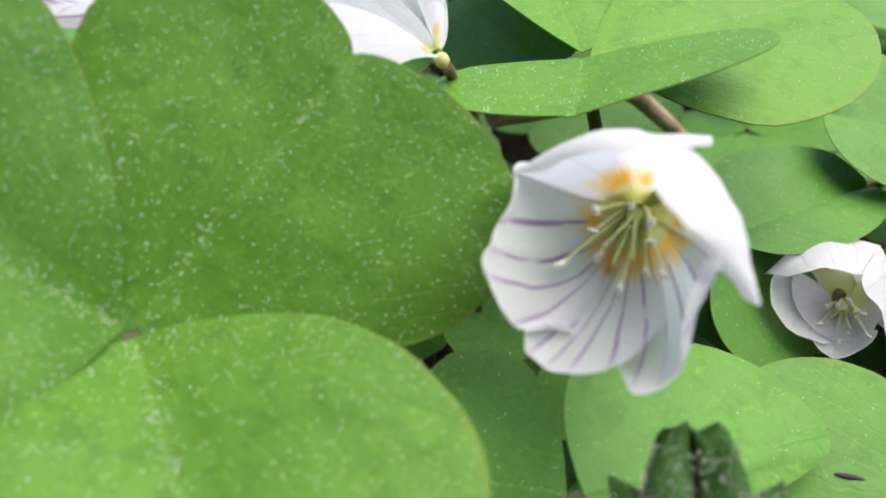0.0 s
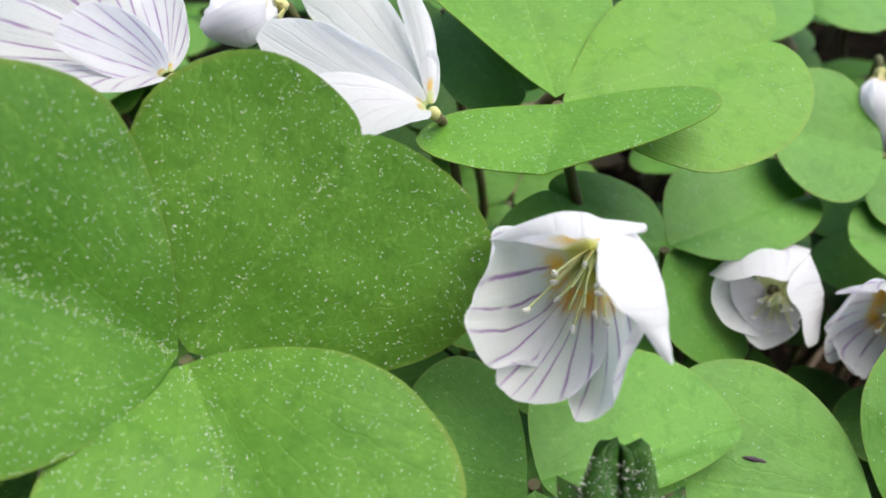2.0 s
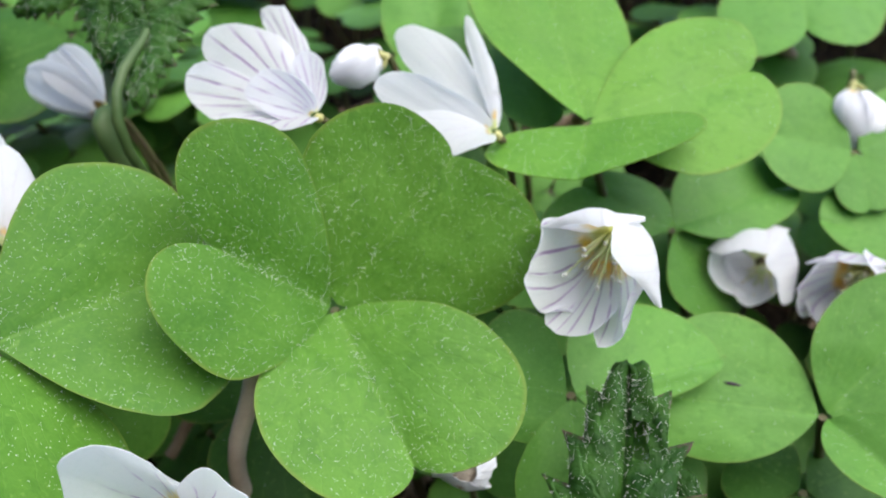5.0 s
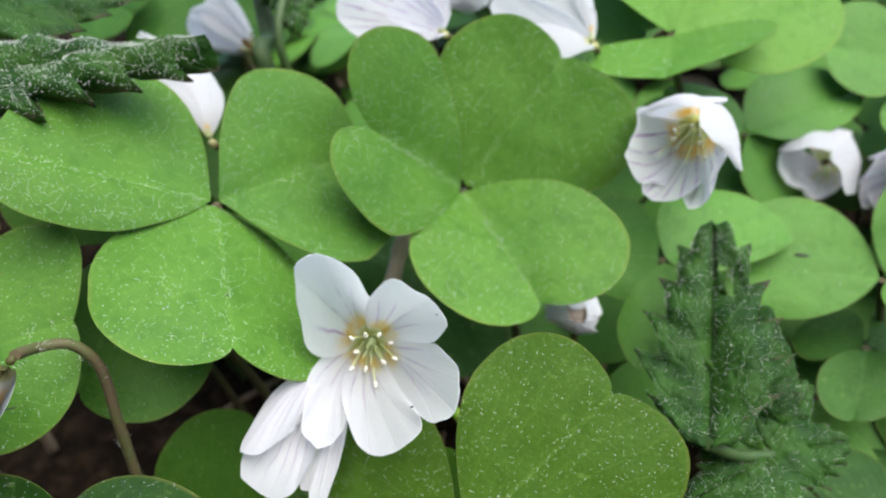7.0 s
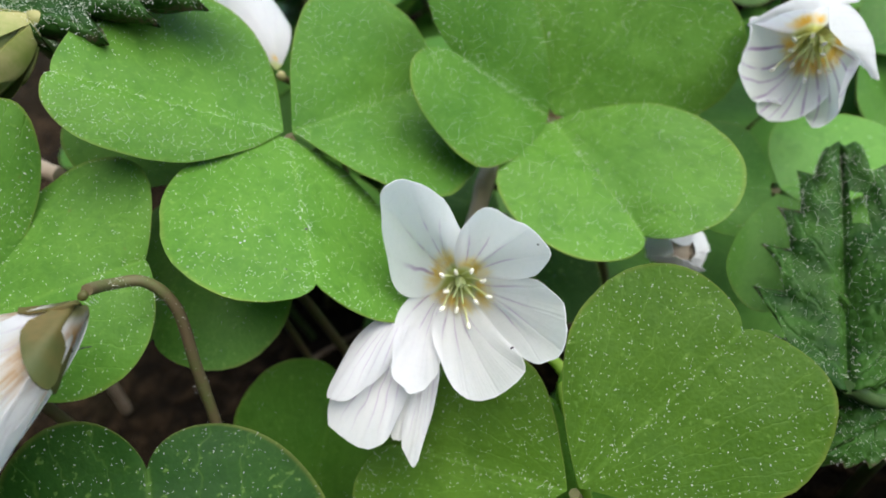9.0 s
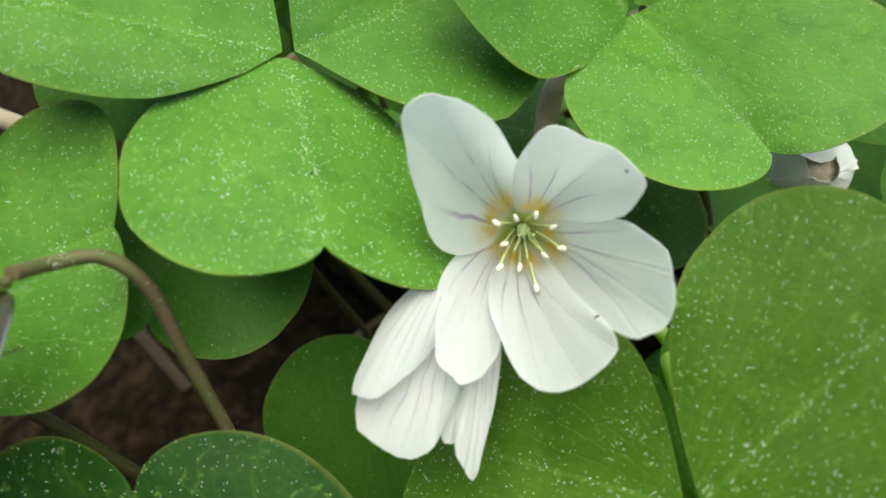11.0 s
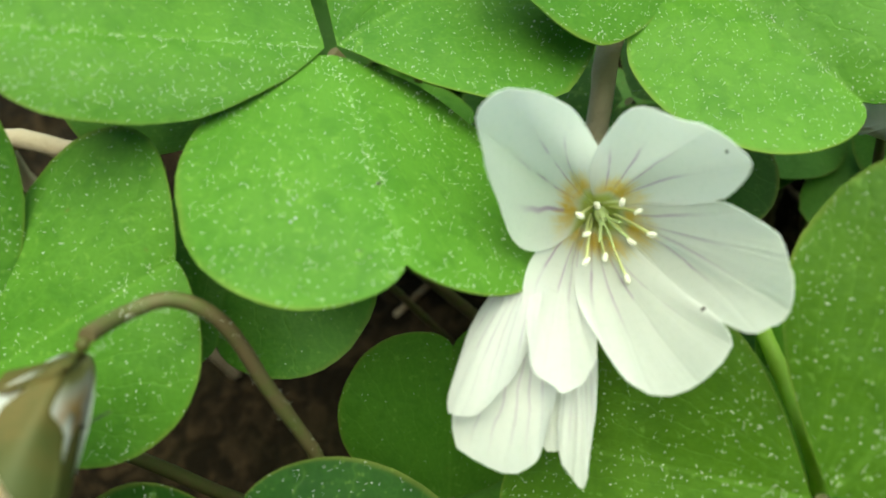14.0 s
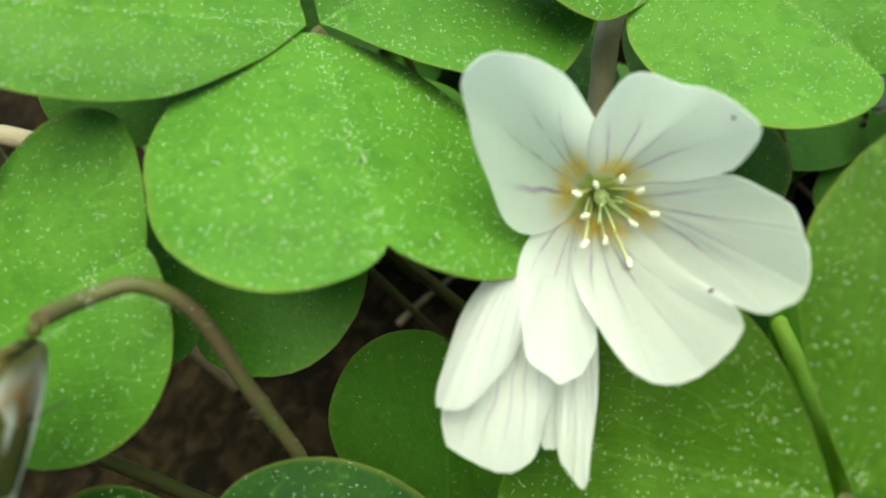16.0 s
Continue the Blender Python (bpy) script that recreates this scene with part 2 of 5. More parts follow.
DRY_PALE = plain("dry_stalk_pale", (0.44, 0.34, 0.25), (0.58, 0.48, 0.37), 160, 0.75, 0.15, 0.0004)
GRIT = plain("grit", (0.03, 0.02, 0.03), (0.06, 0.03, 0.05), 2000, 0.7)
SOIL = litter_brown()
DEW = Nodes("dew_water")
drop = DEW.put("BsdfPrincipled")
drop.inputs["Base Color"].default_value = (0.95, 0.98, 1.0, 1.0)
drop.inputs["Transmission Weight"].default_value, drop.inputs["IOR"].default_value, drop.inputs["Roughness"].default_value = 0.55, 1.33, 0.12
DEW.wire(drop.outputs[0], DEW.put("OutputMaterial").inputs["Surface"])


# ---- builders ----
def part(name, bm, material, parent=None, label="", smooth=True):
    me = bpy.data.meshes.new(name)
    bm.to_mesh(me)
    bm.free()
    me.materials.append(material)
    if smooth:
        me.shade_smooth()
        me.set_sharp_from_angle(angle=radians(75))
    ob = new(name, me)
    if parent is not None:
        ob.parent = parent
    if label:
        tagged(ob, label)
    return ob


def thing(name, at, label, category, group="", kind=""):
    """An empty at the base of a thing; its parts are built in world metres and moved with it."""
    ob = new(name)
    ob.empty_display_size = 0.005
    ob.location = at
    return tagged(ob, label, category, group, kind)


def under(parent, ob):
    """Parent ob, built in world metres, so that it stays where it is."""
    ob.parent = parent
    ob.matrix_parent_inverse = Matrix.Translation(parent.location).inverted()
    return ob


def curve2(p, t):
    a = 1 - t
    return tuple(a**3 * p[0][i] + 3 * a * a * t * p[1][i] + 3 * a * t * t * p[2][i] + t**3 * p[3][i] for i in range(2))


def half_edge(t, dip, full=0.3):
    """Edge of half a heart-shaped leaflet, t from the base 0 to the notch 1: along the midrib, across it (1 at the widest); full: how soon it widens."""
    if t < 0.46:
        return curve2(((0, 0), (0.10 - 0.07 * full, 0.30 + 0.14 * full), (0.36 - 0.07 * full, 1.0 + 0.03 * full), (0.68, 1.0)), t / 0.46)
    if t < 0.8:
        return curve2(((0.68, 1.0), (0.90, 1.0), (1.0 + dip * 0.95, 0.78), (1.0 + dip, 0.42)), (t - 0.46) / 0.34)
    return curve2(((1.0 + dip, 0.42), (1.0 + dip, 0.2), (1.0 + dip * 0.6, 0.05), (1.0, 0.0)), (t - 0.8) / 0.2)


def shell(rows, uvs, thick, rim_of=None):
    """A thin closed sheet from a grid of points: an upper and a lower face, joined round the rim."""
    bm = bmesh.new()
    edge = bm.verts.layers.float.new("rim") if rim_of else None
    lay = bm.loops.layers.uv.new("UVMap")
    nr, nc = len(rows), len(rows[0])
    norm = []
    for i in range(nr):
        line = []
        for j in range(nc):
            a = rows[min(i + 1, nr - 1)][j] - rows[max(i - 1, 0)][j]
            b = rows[i][min(j + 1, nc - 1)] - rows[i][max(j - 1, 0)]
            n = a.cross(b)
            line.append(n.normalized() if n.length > 1e-14 else Vector((0, 0, 0)))
        norm.append(line)
    for i in range(nr):
        good = [n for n in norm[i] if n.length > 0.5] or [n for n in norm[min(max(i, 1), nr - 2)] if n.length > 0.5] or [Vector((0, 0, 1))]
        for j in range(nc):
            if norm[i][j].length < 0.5:
                norm[i][j] = good[len(good) // 2]
    made = []
    for side in (0.5, -0.5):
        made.append([[bm.verts.new(rows[i][j] + norm[i][j] * thick * side) for j in range(nc)] for i in range(nr)])
    if rim_of:
        for side in made:
            for line in side:
                for j, vert in enumerate(line):
                    vert[edge] = rim_of(j)
    def quad(corners, keys):
        try:
            f = bm.faces.new(corners)
        except ValueError:
            return
        for lp, (i, j) in zip(f.loops, keys):
            lp[lay].uv = uvs[i][j]
    for i in range(nr - 1):
        for j in range(nc - 1):
            ks = ((i, j), (i + 1, j), (i + 1, j + 1), (i, j + 1))
            quad([made[0][a][b] for a, b in ks], ks)
            quad([made[1][a][b] for a, b in ks[::-1]], ks[::-1])
    rim = [(i, 0) for i in range(nr)] + [(nr - 1, j) for j in range(1, nc)] + [(i, nc - 1) for i in range(nr - 2, -1, -1)] + [(0, j) for j in range(nc - 2, 0, -1)]
    for a, b in zip(rim, rim[1:] + rim[:1]):
        quad([made[0][b[0]][b[1]], made[0][a[0]][a[1]], made[1][a[0]][a[1]], made[1][b[0]][b[1]]], (b, a, a, b))
    bmesh.ops.remove_doubles(bm, verts=bm.verts, dist=1e-6)
    bmesh.ops.recalc_face_normals(bm, faces=bm.faces)
    return bm


def leaflet_point(c, n, l, r, u, v, dip, bulge, seed):
    """A place on a leaflet. v runs from -1 (edge l) over the midrib to 1 (edge r)."""
    mid = n - c
    side = (r if v > 0 else l) - (c + mid * 0.68)
    up = (l - c).cross(n - c) + (n - c).cross(r - c)
    up = up.normalized() if up.length > 0 else Vector((0, 0, 1))
    if up.z - 0.7 * up.y < 0:
        up = -up
    size = mid.length
    a = abs(v)
    p = c + mid * u + side * a
    h = bulge * (4 * a * (1 - a) * 0.34 + 0.4 * u * (1 - u))
    h += 0.018 * (noise.noise(Vector((u * 2.4 + seed, v * 2.0, seed * 1.7)))) + 0.006 * noise.noise(Vector((u * 7, v * 6 + seed, 3.1)))
    h -= 0.008 * math.exp(-((a / 0.05) ** 2)) * u
    return p + up * (size * h), up


def leaflet(c, n, l, r, mat, parent, dip=0.1, bulge=0.10, hairs=0, fine=1.0, seed=0.0, label="", full=0.3):
    c, n, l, r = (Vector(p) for p in (c, n, l, r))
    rnd = random.Random(int(seed * 1000) + 7)
    ns, nr = max(8, int(26 * fine)), max(4, int(8 * fine))
    rows, uvs = [], []
    for i in range(ns + 1):
        t = i / ns
        e = half_edge(t, dip, full)
        m = t
        line, marks = [], []
        for j in range(-nr, nr + 1):
            f = j / nr
            g = math.copysign(abs(f) ** 0.85, f)
            edge = 1.0 + (0.03 * noise.noise(Vector((t * 6, seed * 3 + (5 if f > 0 else 0), 0))) + 0.008 * noise.noise(Vector((t * 23, seed, 1.0)))) * (abs(f) ** 3)
            u, v = m + (e[0] - m) * abs(g), e[1] * g * edge
            line.append(leaflet_point(c, n, l, r, u, v, dip, bulge, seed)[0])
            marks.append((u, 0.5 + 0.5 * v))
        rows.append(line)
        uvs.append(marks)
    sheet = shell(rows, uvs, 0.00011, lambda j: abs(j - nr) / nr)
    ob = under(parent, part("leaflet", sheet, mat, None, label))
    if hairs:
        bm = bmesh.new()
        for _ in range(hairs):
            if rnd.random() < 0.12:
                u, v = rnd.uniform(0.03, 0.97), rnd.gauss(0, 0.036)
            else:
                while True:
                    t, g = rnd.random(), rnd.uniform(-1, 1)
                    e = half_edge(t, dip, full)
                    if rnd.random() < math.hypot(e[0] - t, e[1] * 0.8):
                        break
                g = math.copysign(abs(g) ** 0.6, g)
                u, v = t + (e[0] - t) * abs(g), e[1] * g * 0.985
            p, up = leaflet_point(c, n, l, r, u, v, dip, bulge, seed)
            p2, _ = leaflet_point(c, n, l, r, u + 0.01, v, dip, bulge, seed)
            p3, _ = leaflet_point(c, n, l, r, u, v + (0.01 if v < 0 else -0.01), dip, bulge, seed)
            nn = (p2 - p).cross(p3 - p)
            nn = nn.normalized() if nn.length > 0 else up
            if nn.dot(up) < 0:
                nn = -nn
            d = Vector((rnd.gauss(0, 1), rnd.gauss(0, 1), rnd.gauss(0, 1)))
            d = (d - nn * d.dot(nn)).normalized()
            w = nn.cross(d)
            ln, wd = rnd.uniform(0.00006, 0.00018), rnd.uniform(0.000024, 0.000043)
            base = p + nn * 0.00005
            tip = base + d * ln + nn * rnd.uniform(0.00003, 0.00014)
            vs = [bm.verts.new(q) for q in (base + w * wd, base - w * wd, base + nn * wd * 1.5, tip)]
            for a, b, e3 in ((0, 1, 3), (1, 2, 3), (2, 0, 3)):
                bm.faces.new((vs[a], vs[b], vs[e3]))
        hair = part("hairs", bm, HAIR, None, "fine short white hairs", False)
        hair.parent = ob
        tagged(hair, kind="stuff")
    return ob


def tube(name, pts, r0, r1, mat, parent, sides=8, steps=6, label=""):
    """A tapered stalk along a smooth line through the points."""
    pts = [Vector(p) for p in pts]
    line = []
    for i in range(len(pts) - 1):
        p0, p1, p2, p3 = pts[max(i - 1, 0)], pts[i], pts[i + 1], pts[min(i + 2, len(pts) - 1)]
        for k in range(steps):
            t = k / steps
            line.append(0.5 * ((2 * p1) + (p2 - p0) * t + (2 * p0 - 5 * p1 + 4 * p2 - p3) * t * t + (3 * p1 - p0 - 3 * p2 + p3) * t**3))
    line.append(pts[-1])
    bm = bmesh.new()
    ref = Vector((0.3, 0.9, 0.2))
    rings = []
    for i, p in enumerate(line):
        d = (line[min(i + 1, len(line) - 1)] - line[max(i - 1, 0)]).normalized()
        ref = (ref - d * ref.dot(d)).normalized()
        s = d.cross(ref)
        rad = r0 + (r1 - r0) * i / (len(line) - 1)
        rad *= 1 + 0.10 * noise.noise(p * 900)
        rings.append([bm.verts.new(p + (ref * math.cos(a) + s * math.sin(a)) * rad) for a in (2 * math.pi * k / sides for k in range(sides))])
    for a, b in zip(rings, rings[1:]):
        for k in range(sides):
            bm.faces.new((a[k], a[(k + 1) % sides], b[(k + 1) % sides], b[k]))
    bm.faces.new(rings[0][::-1])
    bm.faces.new(rings[-1])
    ob = part(name, bm, mat, None, label)
    return under(parent, ob) if parent is not None else ob


def trefoil(c, leaflets, mat=LEAF, hairs=0, fine=1.0, foot=None, label="", dip=0.1, bulge=0.08, name="wood_sorrel_leaf"):
    """Three heart-shaped leaflets on one stalk. Each leaflet: notch, one edge, other edge, and perhaps dip and bulge of its own."""
    c = Vector(c)
    foot = Vector(foot) if foot else Vector((c.x + 0.004, c.y + 0.008, 0.008))
    ob = thing(name, foot, label, "leaf", "wood sorrel leaves")
    for i, spec in enumerate(leaflets):
        n, l, r = spec[:3]
        more = spec[3:] + (dip, bulge, 0.3)[len(spec[3:]):]
        start = c + (Vector(n) - c).normalized() * 0.0006
        leaflet(start, n, l, r, mat, ob, more[0], more[1], hairs, fine, full=more[2], seed=abs(c.x * 37 + c.y * 91) * 10 + i * 1.37)
    mid = (c + foot) / 2 + Vector((0.003, -0.004, 0.004))
    tube("stalk", [c - Vector((0, 0, 0.0002)), c + (mid - c) * 0.4 - Vector((0, 0, 0.002)), mid, foot], 0.00055, 0.0008, STALK, ob, 7, 5)
    return ob


def petal_bm(base, axis, out, length, half, th0, th1, wrap, notch, seed, thick=0.00006, nu=22, nv=6, frill=1.0, twist=0.0):
    """One petal: leaves the axis at th0 degrees and ends at th1, curled round the axis by wrap."""
    axis, out = axis.normalized(), out.normalized()
    across = axis.cross(out).normalized()
    rows, uvs = [], []
    steps = [math.sin(math.pi / 2 * i / nu) ** 1.15 for i in range(nu + 1)]
    pos = [Vector((0, 0))]
    for a, b in zip(steps, steps[1:]):
        th = radians(th0 + (th1 - th0) * (a + b) / 2)
        pos.append(pos[-1] + Vector((math.sin(th), math.cos(th))) * (length * (b - a)))
    for i, s in enumerate(steps):
        w = half * (0.34 + 0.66 * math.sin(min(s / 0.72, 1) * math.pi / 2) ** 1.1) * (1 if s < 0.72 else math.sqrt(max(0.0, 1 - ((s - 0.72) / 0.285) ** 2.3)))
        w = max(w, half * 0.02)
        th = radians(th0 + (th1 - th0) * s)
        nrm = out * math.cos(th) - axis * math.sin(th)
        k = wrap / (pos[i].x + 0.35 * length)
        line, marks = [], []
        for j in range(-nv, nv + 1):
            f = j / nv
            x = w * f
            p = base + out * pos[i].x + axis * pos[i].y
            p += across * (math.sin(x * k) / k if abs(k) > 1e-6 else x) - nrm * ((1 - math.cos(x * k)) / k if abs(k) > 1e-6 else 0)
            p += nrm * (x * twist * s)
            rough = noise.noise(Vector((f * 2.2 + seed * 5, s * 2.5, seed)))
            p += nrm * (length * 0.035 * frill * rough * s) + nrm * (length * 0.02 * math.cos(f * 9) * 0.3 * s)
            if s > 0.8:
                tip = ((s - 0.8) / 0.2) ** 2
                p += (out * math.sin(th) + axis * math.cos(th)) * (length * tip * (0.045 * frill * noise.noise(Vector((x / half * 2.6, seed * 9, 2.0))) - notch * math.exp(-((x / half / 0.25) ** 2))))
            line.append(p)
            marks.append((s, 0.5 + 0.5 * f))
        rows.append(line)
        uvs.append(marks)
    return shell(rows, uvs, thick)


def curved_petal(flower_, base, ribs, mat, seed=0.0, thick=0.00006, nu=22, nv=20, lap=0.14, name="petal"):
    """A petal that leaves the base and bends along its ribs, given from one side edge to the other: for each the place at three fifths of its length and its end."""
    base = Vector(base)
    ribs = [(Vector(b), Vector(r)) for b, r in ribs]
    first, last = ribs[0][0], ribs[-1][0]
    ribs[0] = (first + (first - last) * lap, ribs[0][1])
    ribs[-1] = (last + (last - first) * lap, ribs[-1][1])
    def across(k, f):
        x = f * (len(ribs) - 1)
        i = min(int(x), len(ribs) - 2)
        p = [ribs[min(max(j, 0), len(ribs) - 1)][k] for j in (i - 1, i, i + 1, i + 2)]
        t = x - i
        return 0.5 * (2 * p[1] + (p[2] - p[0]) * t + (2 * p[0] - 5 * p[1] + 4 * p[2] - p[3]) * t * t + (3 * p[1] - p[0] - 3 * p[2] + p[3]) * t**3)
    size = (ribs[len(ribs) // 2][1] - base).length
    rows, uvs = [], []
    lines = []
    for j in range(nv + 1):
        f = j / nv
        b, r = across(0, f), across(1, f)
        r += (r - b) * (0.05 * noise.noise(Vector((f * 3.1, seed * 7, 1.0))) + 0.035 * noise.noise(Vector((f * 11, seed * 5, 4.0))))
        r -= (r - b) * (0.24 * max(0.0, (abs(2 * f - 1) - 0.62) / 0.38) ** 2)
        st = base + (b - base).normalized() * 0.0006
        lines.append((st, (b - 0.16 * st - 0.36 * r) / 0.48, r))
    for i in range(nu + 1):
        u = i / nu
        line = []
        for j, (st, c, r) in enumerate(lines):
            f = j / nv
            p = (1 - u) ** 2 * st + 2 * u * (1 - u) * c + u * u * r
            n = (lines[min(j + 1, nv)][1] - lines[max(j - 1, 0)][1]).cross(r - st).normalized()
            p += n * (size * u * (0.012 * noise.noise(Vector((f * 4, u * 3, seed * 3))) + 0.005 * math.cos(f * 26 + seed)))
            line.append(p)
        rows.append(line)
        uvs.append([(u, j / nv) for j in range(nv + 1)])
    return under(flower_, part(name, shell(rows, uvs, thick), mat))


def ball(center, d, rx, rz, bm=None, seg=8):
    """A small rounded grain, longer along d."""
    bm = bm or bmesh.new()
    q = Vector(d).to_track_quat("Z", "Y").to_matrix().to_4x4()
    bmesh.ops.create_uvsphere(bm, u_segments=seg, v_segments=max(5, seg - 2), radius=1.0, matrix=Matrix.Translation(center) @ q @ Matrix.Diagonal((rx, rx, rz, 1)))
    for v in bm.verts:
        v.co += Vector((noise.noise(v.co * 9000), noise.noise(v.co * 9000 + Vector((7, 0, 0))), noise.noise(v.co * 9000 + Vector((0, 5, 0))))) * rx * 0.16
    return bm


def flower(base, axis, petals, mat, label, stalk=None, stamens=0, stamen_len=0.006, sepal_len=0.0042, sepal_wide=0.24, sepal_mat=None, up=(0, 0, 1), name="wood_sorrel_flower", spread=16, stalk_mat=None, stalk_r=0.00045, stalk_hairs=0, cup_r=0.001, core=None):
    """Petals: (degrees round the axis, length, half width, leaving angle, ending angle, wrap[, notch[, frill]]). 0 degrees is towards up."""
    base, axis = Vector(base), Vector(axis).normalized()
    foot = Vector(stalk[-1]) if stalk else base
    ob = thing(name, foot, label, "flower", "wood sorrel flowers")
    e1 = Vector(up) - axis * Vector(up).dot(axis)
    e1.normalize()
    e2 = axis.cross(e1)
    rnd = random.Random(int(abs(base.x * 1e5)) + 3)
    for i, (deg, length, half, th0, th1, wrap, *more) in enumerate(petals):
        a = radians(deg)
        out = e1 * math.cos(a) + e2 * math.sin(a)
        bm = petal_bm(base + out * 0.0004, axis, out, length, half, th0, th1, wrap, more[0] if more else 0.03, rnd.random() * 9, frill=more[1] if len(more) > 1 else 1.0, twist=0.1)
        under(ob, part("petal", bm, mat))
    first = petals[0] if petals else (0, 0.014, 0.005, 45, 30)
    for i in range(5 if sepal_len else 0):
        a = radians(first[0] + 36 + 72 * i)
        out = e1 * math.cos(a) + e2 * math.sin(a)
        bm = petal_bm(base - axis * 0.0004 + out * 0.0006, axis, out, sepal_len, sepal_len * sepal_wide, first[3] + (5 if sepal_wide < 0.3 else 1), first[3] + (first[4] - first[3]) * sepal_len / first[1], 0.8, -0.12, i + 0.3, 0.0002, 8, 3, 0.3)
        under(ob, part("sepal", bm, sepal_mat or SEPAL))
    cup = ball(base - axis * 0.0005, axis, cup_r, cup_r * 1.1)
    under(ob, part("receptacle", cup, sepal_mat or SEPAL))
    if core:
        under(ob, part("inner_petals", ball(base + axis * core[0], axis, core[1], core[2], None, 16), PETAL_CORE))
    if stamens:
        for i in range(stamens):
            a = radians(360 / stamens * i + rnd.uniform(-9, 9))
            out = e1 * math.cos(a) + e2 * math.sin(a)
            ln = stamen_len * (1.0 if i % 2 else 0.72) * rnd.uniform(0.92, 1.08)
            lean = radians(spread * rnd.uniform(0.7, 1.3))
            tip = base + axis * (ln * math.cos(lean)) + out * (ln * math.sin(lean) + 0.0005)
            f = tube("stamen", [base + out * 0.0005, (base + tip) / 2 + out * 0.0004 + axis * 0.0002, tip], 0.00014, 0.00009, FILAMENT, ob, 6, 4)
            an = part("anther", ball(tip, out + axis * 0.4, 0.00022, 0.00038), ANTHER)
            an.parent = f
        under(ob, part("ovary", ball(base + axis * 0.0012, axis, 0.0006, 0.0015), STYLE))
        for i in range(5):
            a = radians(72 * i + 20)
            out = e1 * math.cos(a) + e2 * math.sin(a)
            tube("style", [base + axis * 0.002 + out * 0.0003, base + axis * stamen_len * 0.55 + out * 0.0005, base + axis * stamen_len * 0.85 + out * 0.001], 0.00011, 0.00008, STYLE, ob, 5, 3)
    if stalk:
        tube("stalk", [base - axis * 0.001] + [Vector(p) for p in stalk], stalk_r, stalk_r * 1.15, stalk_mat or STALK, ob, 9, 6)
        if stalk_hairs:
            bm, pts = bmesh.new(), [base] + [Vector(p) for p in stalk[:-1]]
            for _ in range(stalk_hairs):
                i = rnd.randrange(len(pts) - 1)
                p = pts[i].lerp(pts[i + 1], rnd.random())
                d = Vector((rnd.gauss(0, 1), rnd.gauss(0, 1), rnd.gauss(0, 1))).normalized()
                w = d.orthogonal().normalized() * 0.00002
                vs = [bm.verts.new(q) for q in (p + d * stalk_r * 0.8 + w, p + d * stalk_r * 0.8 - w, p + d * (stalk_r + rnd.uniform(0.0002, 0.0006)))]
                bm.faces.new(vs)
            tagged(under(ob, part("hairs", bm, HAIR, None, "short pale hairs along the stalk", False)), kind="stuff")
    return ob


def closed(n, length, half, th0, th1, wrap, turn=0.0, notch=0.03, seed=1):
    """Petals evenly round the axis, each a little different."""
    rnd = random.Random(seed)
    return [(turn + 360 / n * i + rnd.uniform(-6, 6), length * rnd.uniform(0.95, 1.05), half * rnd.uniform(0.94, 1.05), th0 + rnd.uniform(-4, 4), th1 + rnd.uniform(-5, 5), wrap, notch) for i in range(n)]


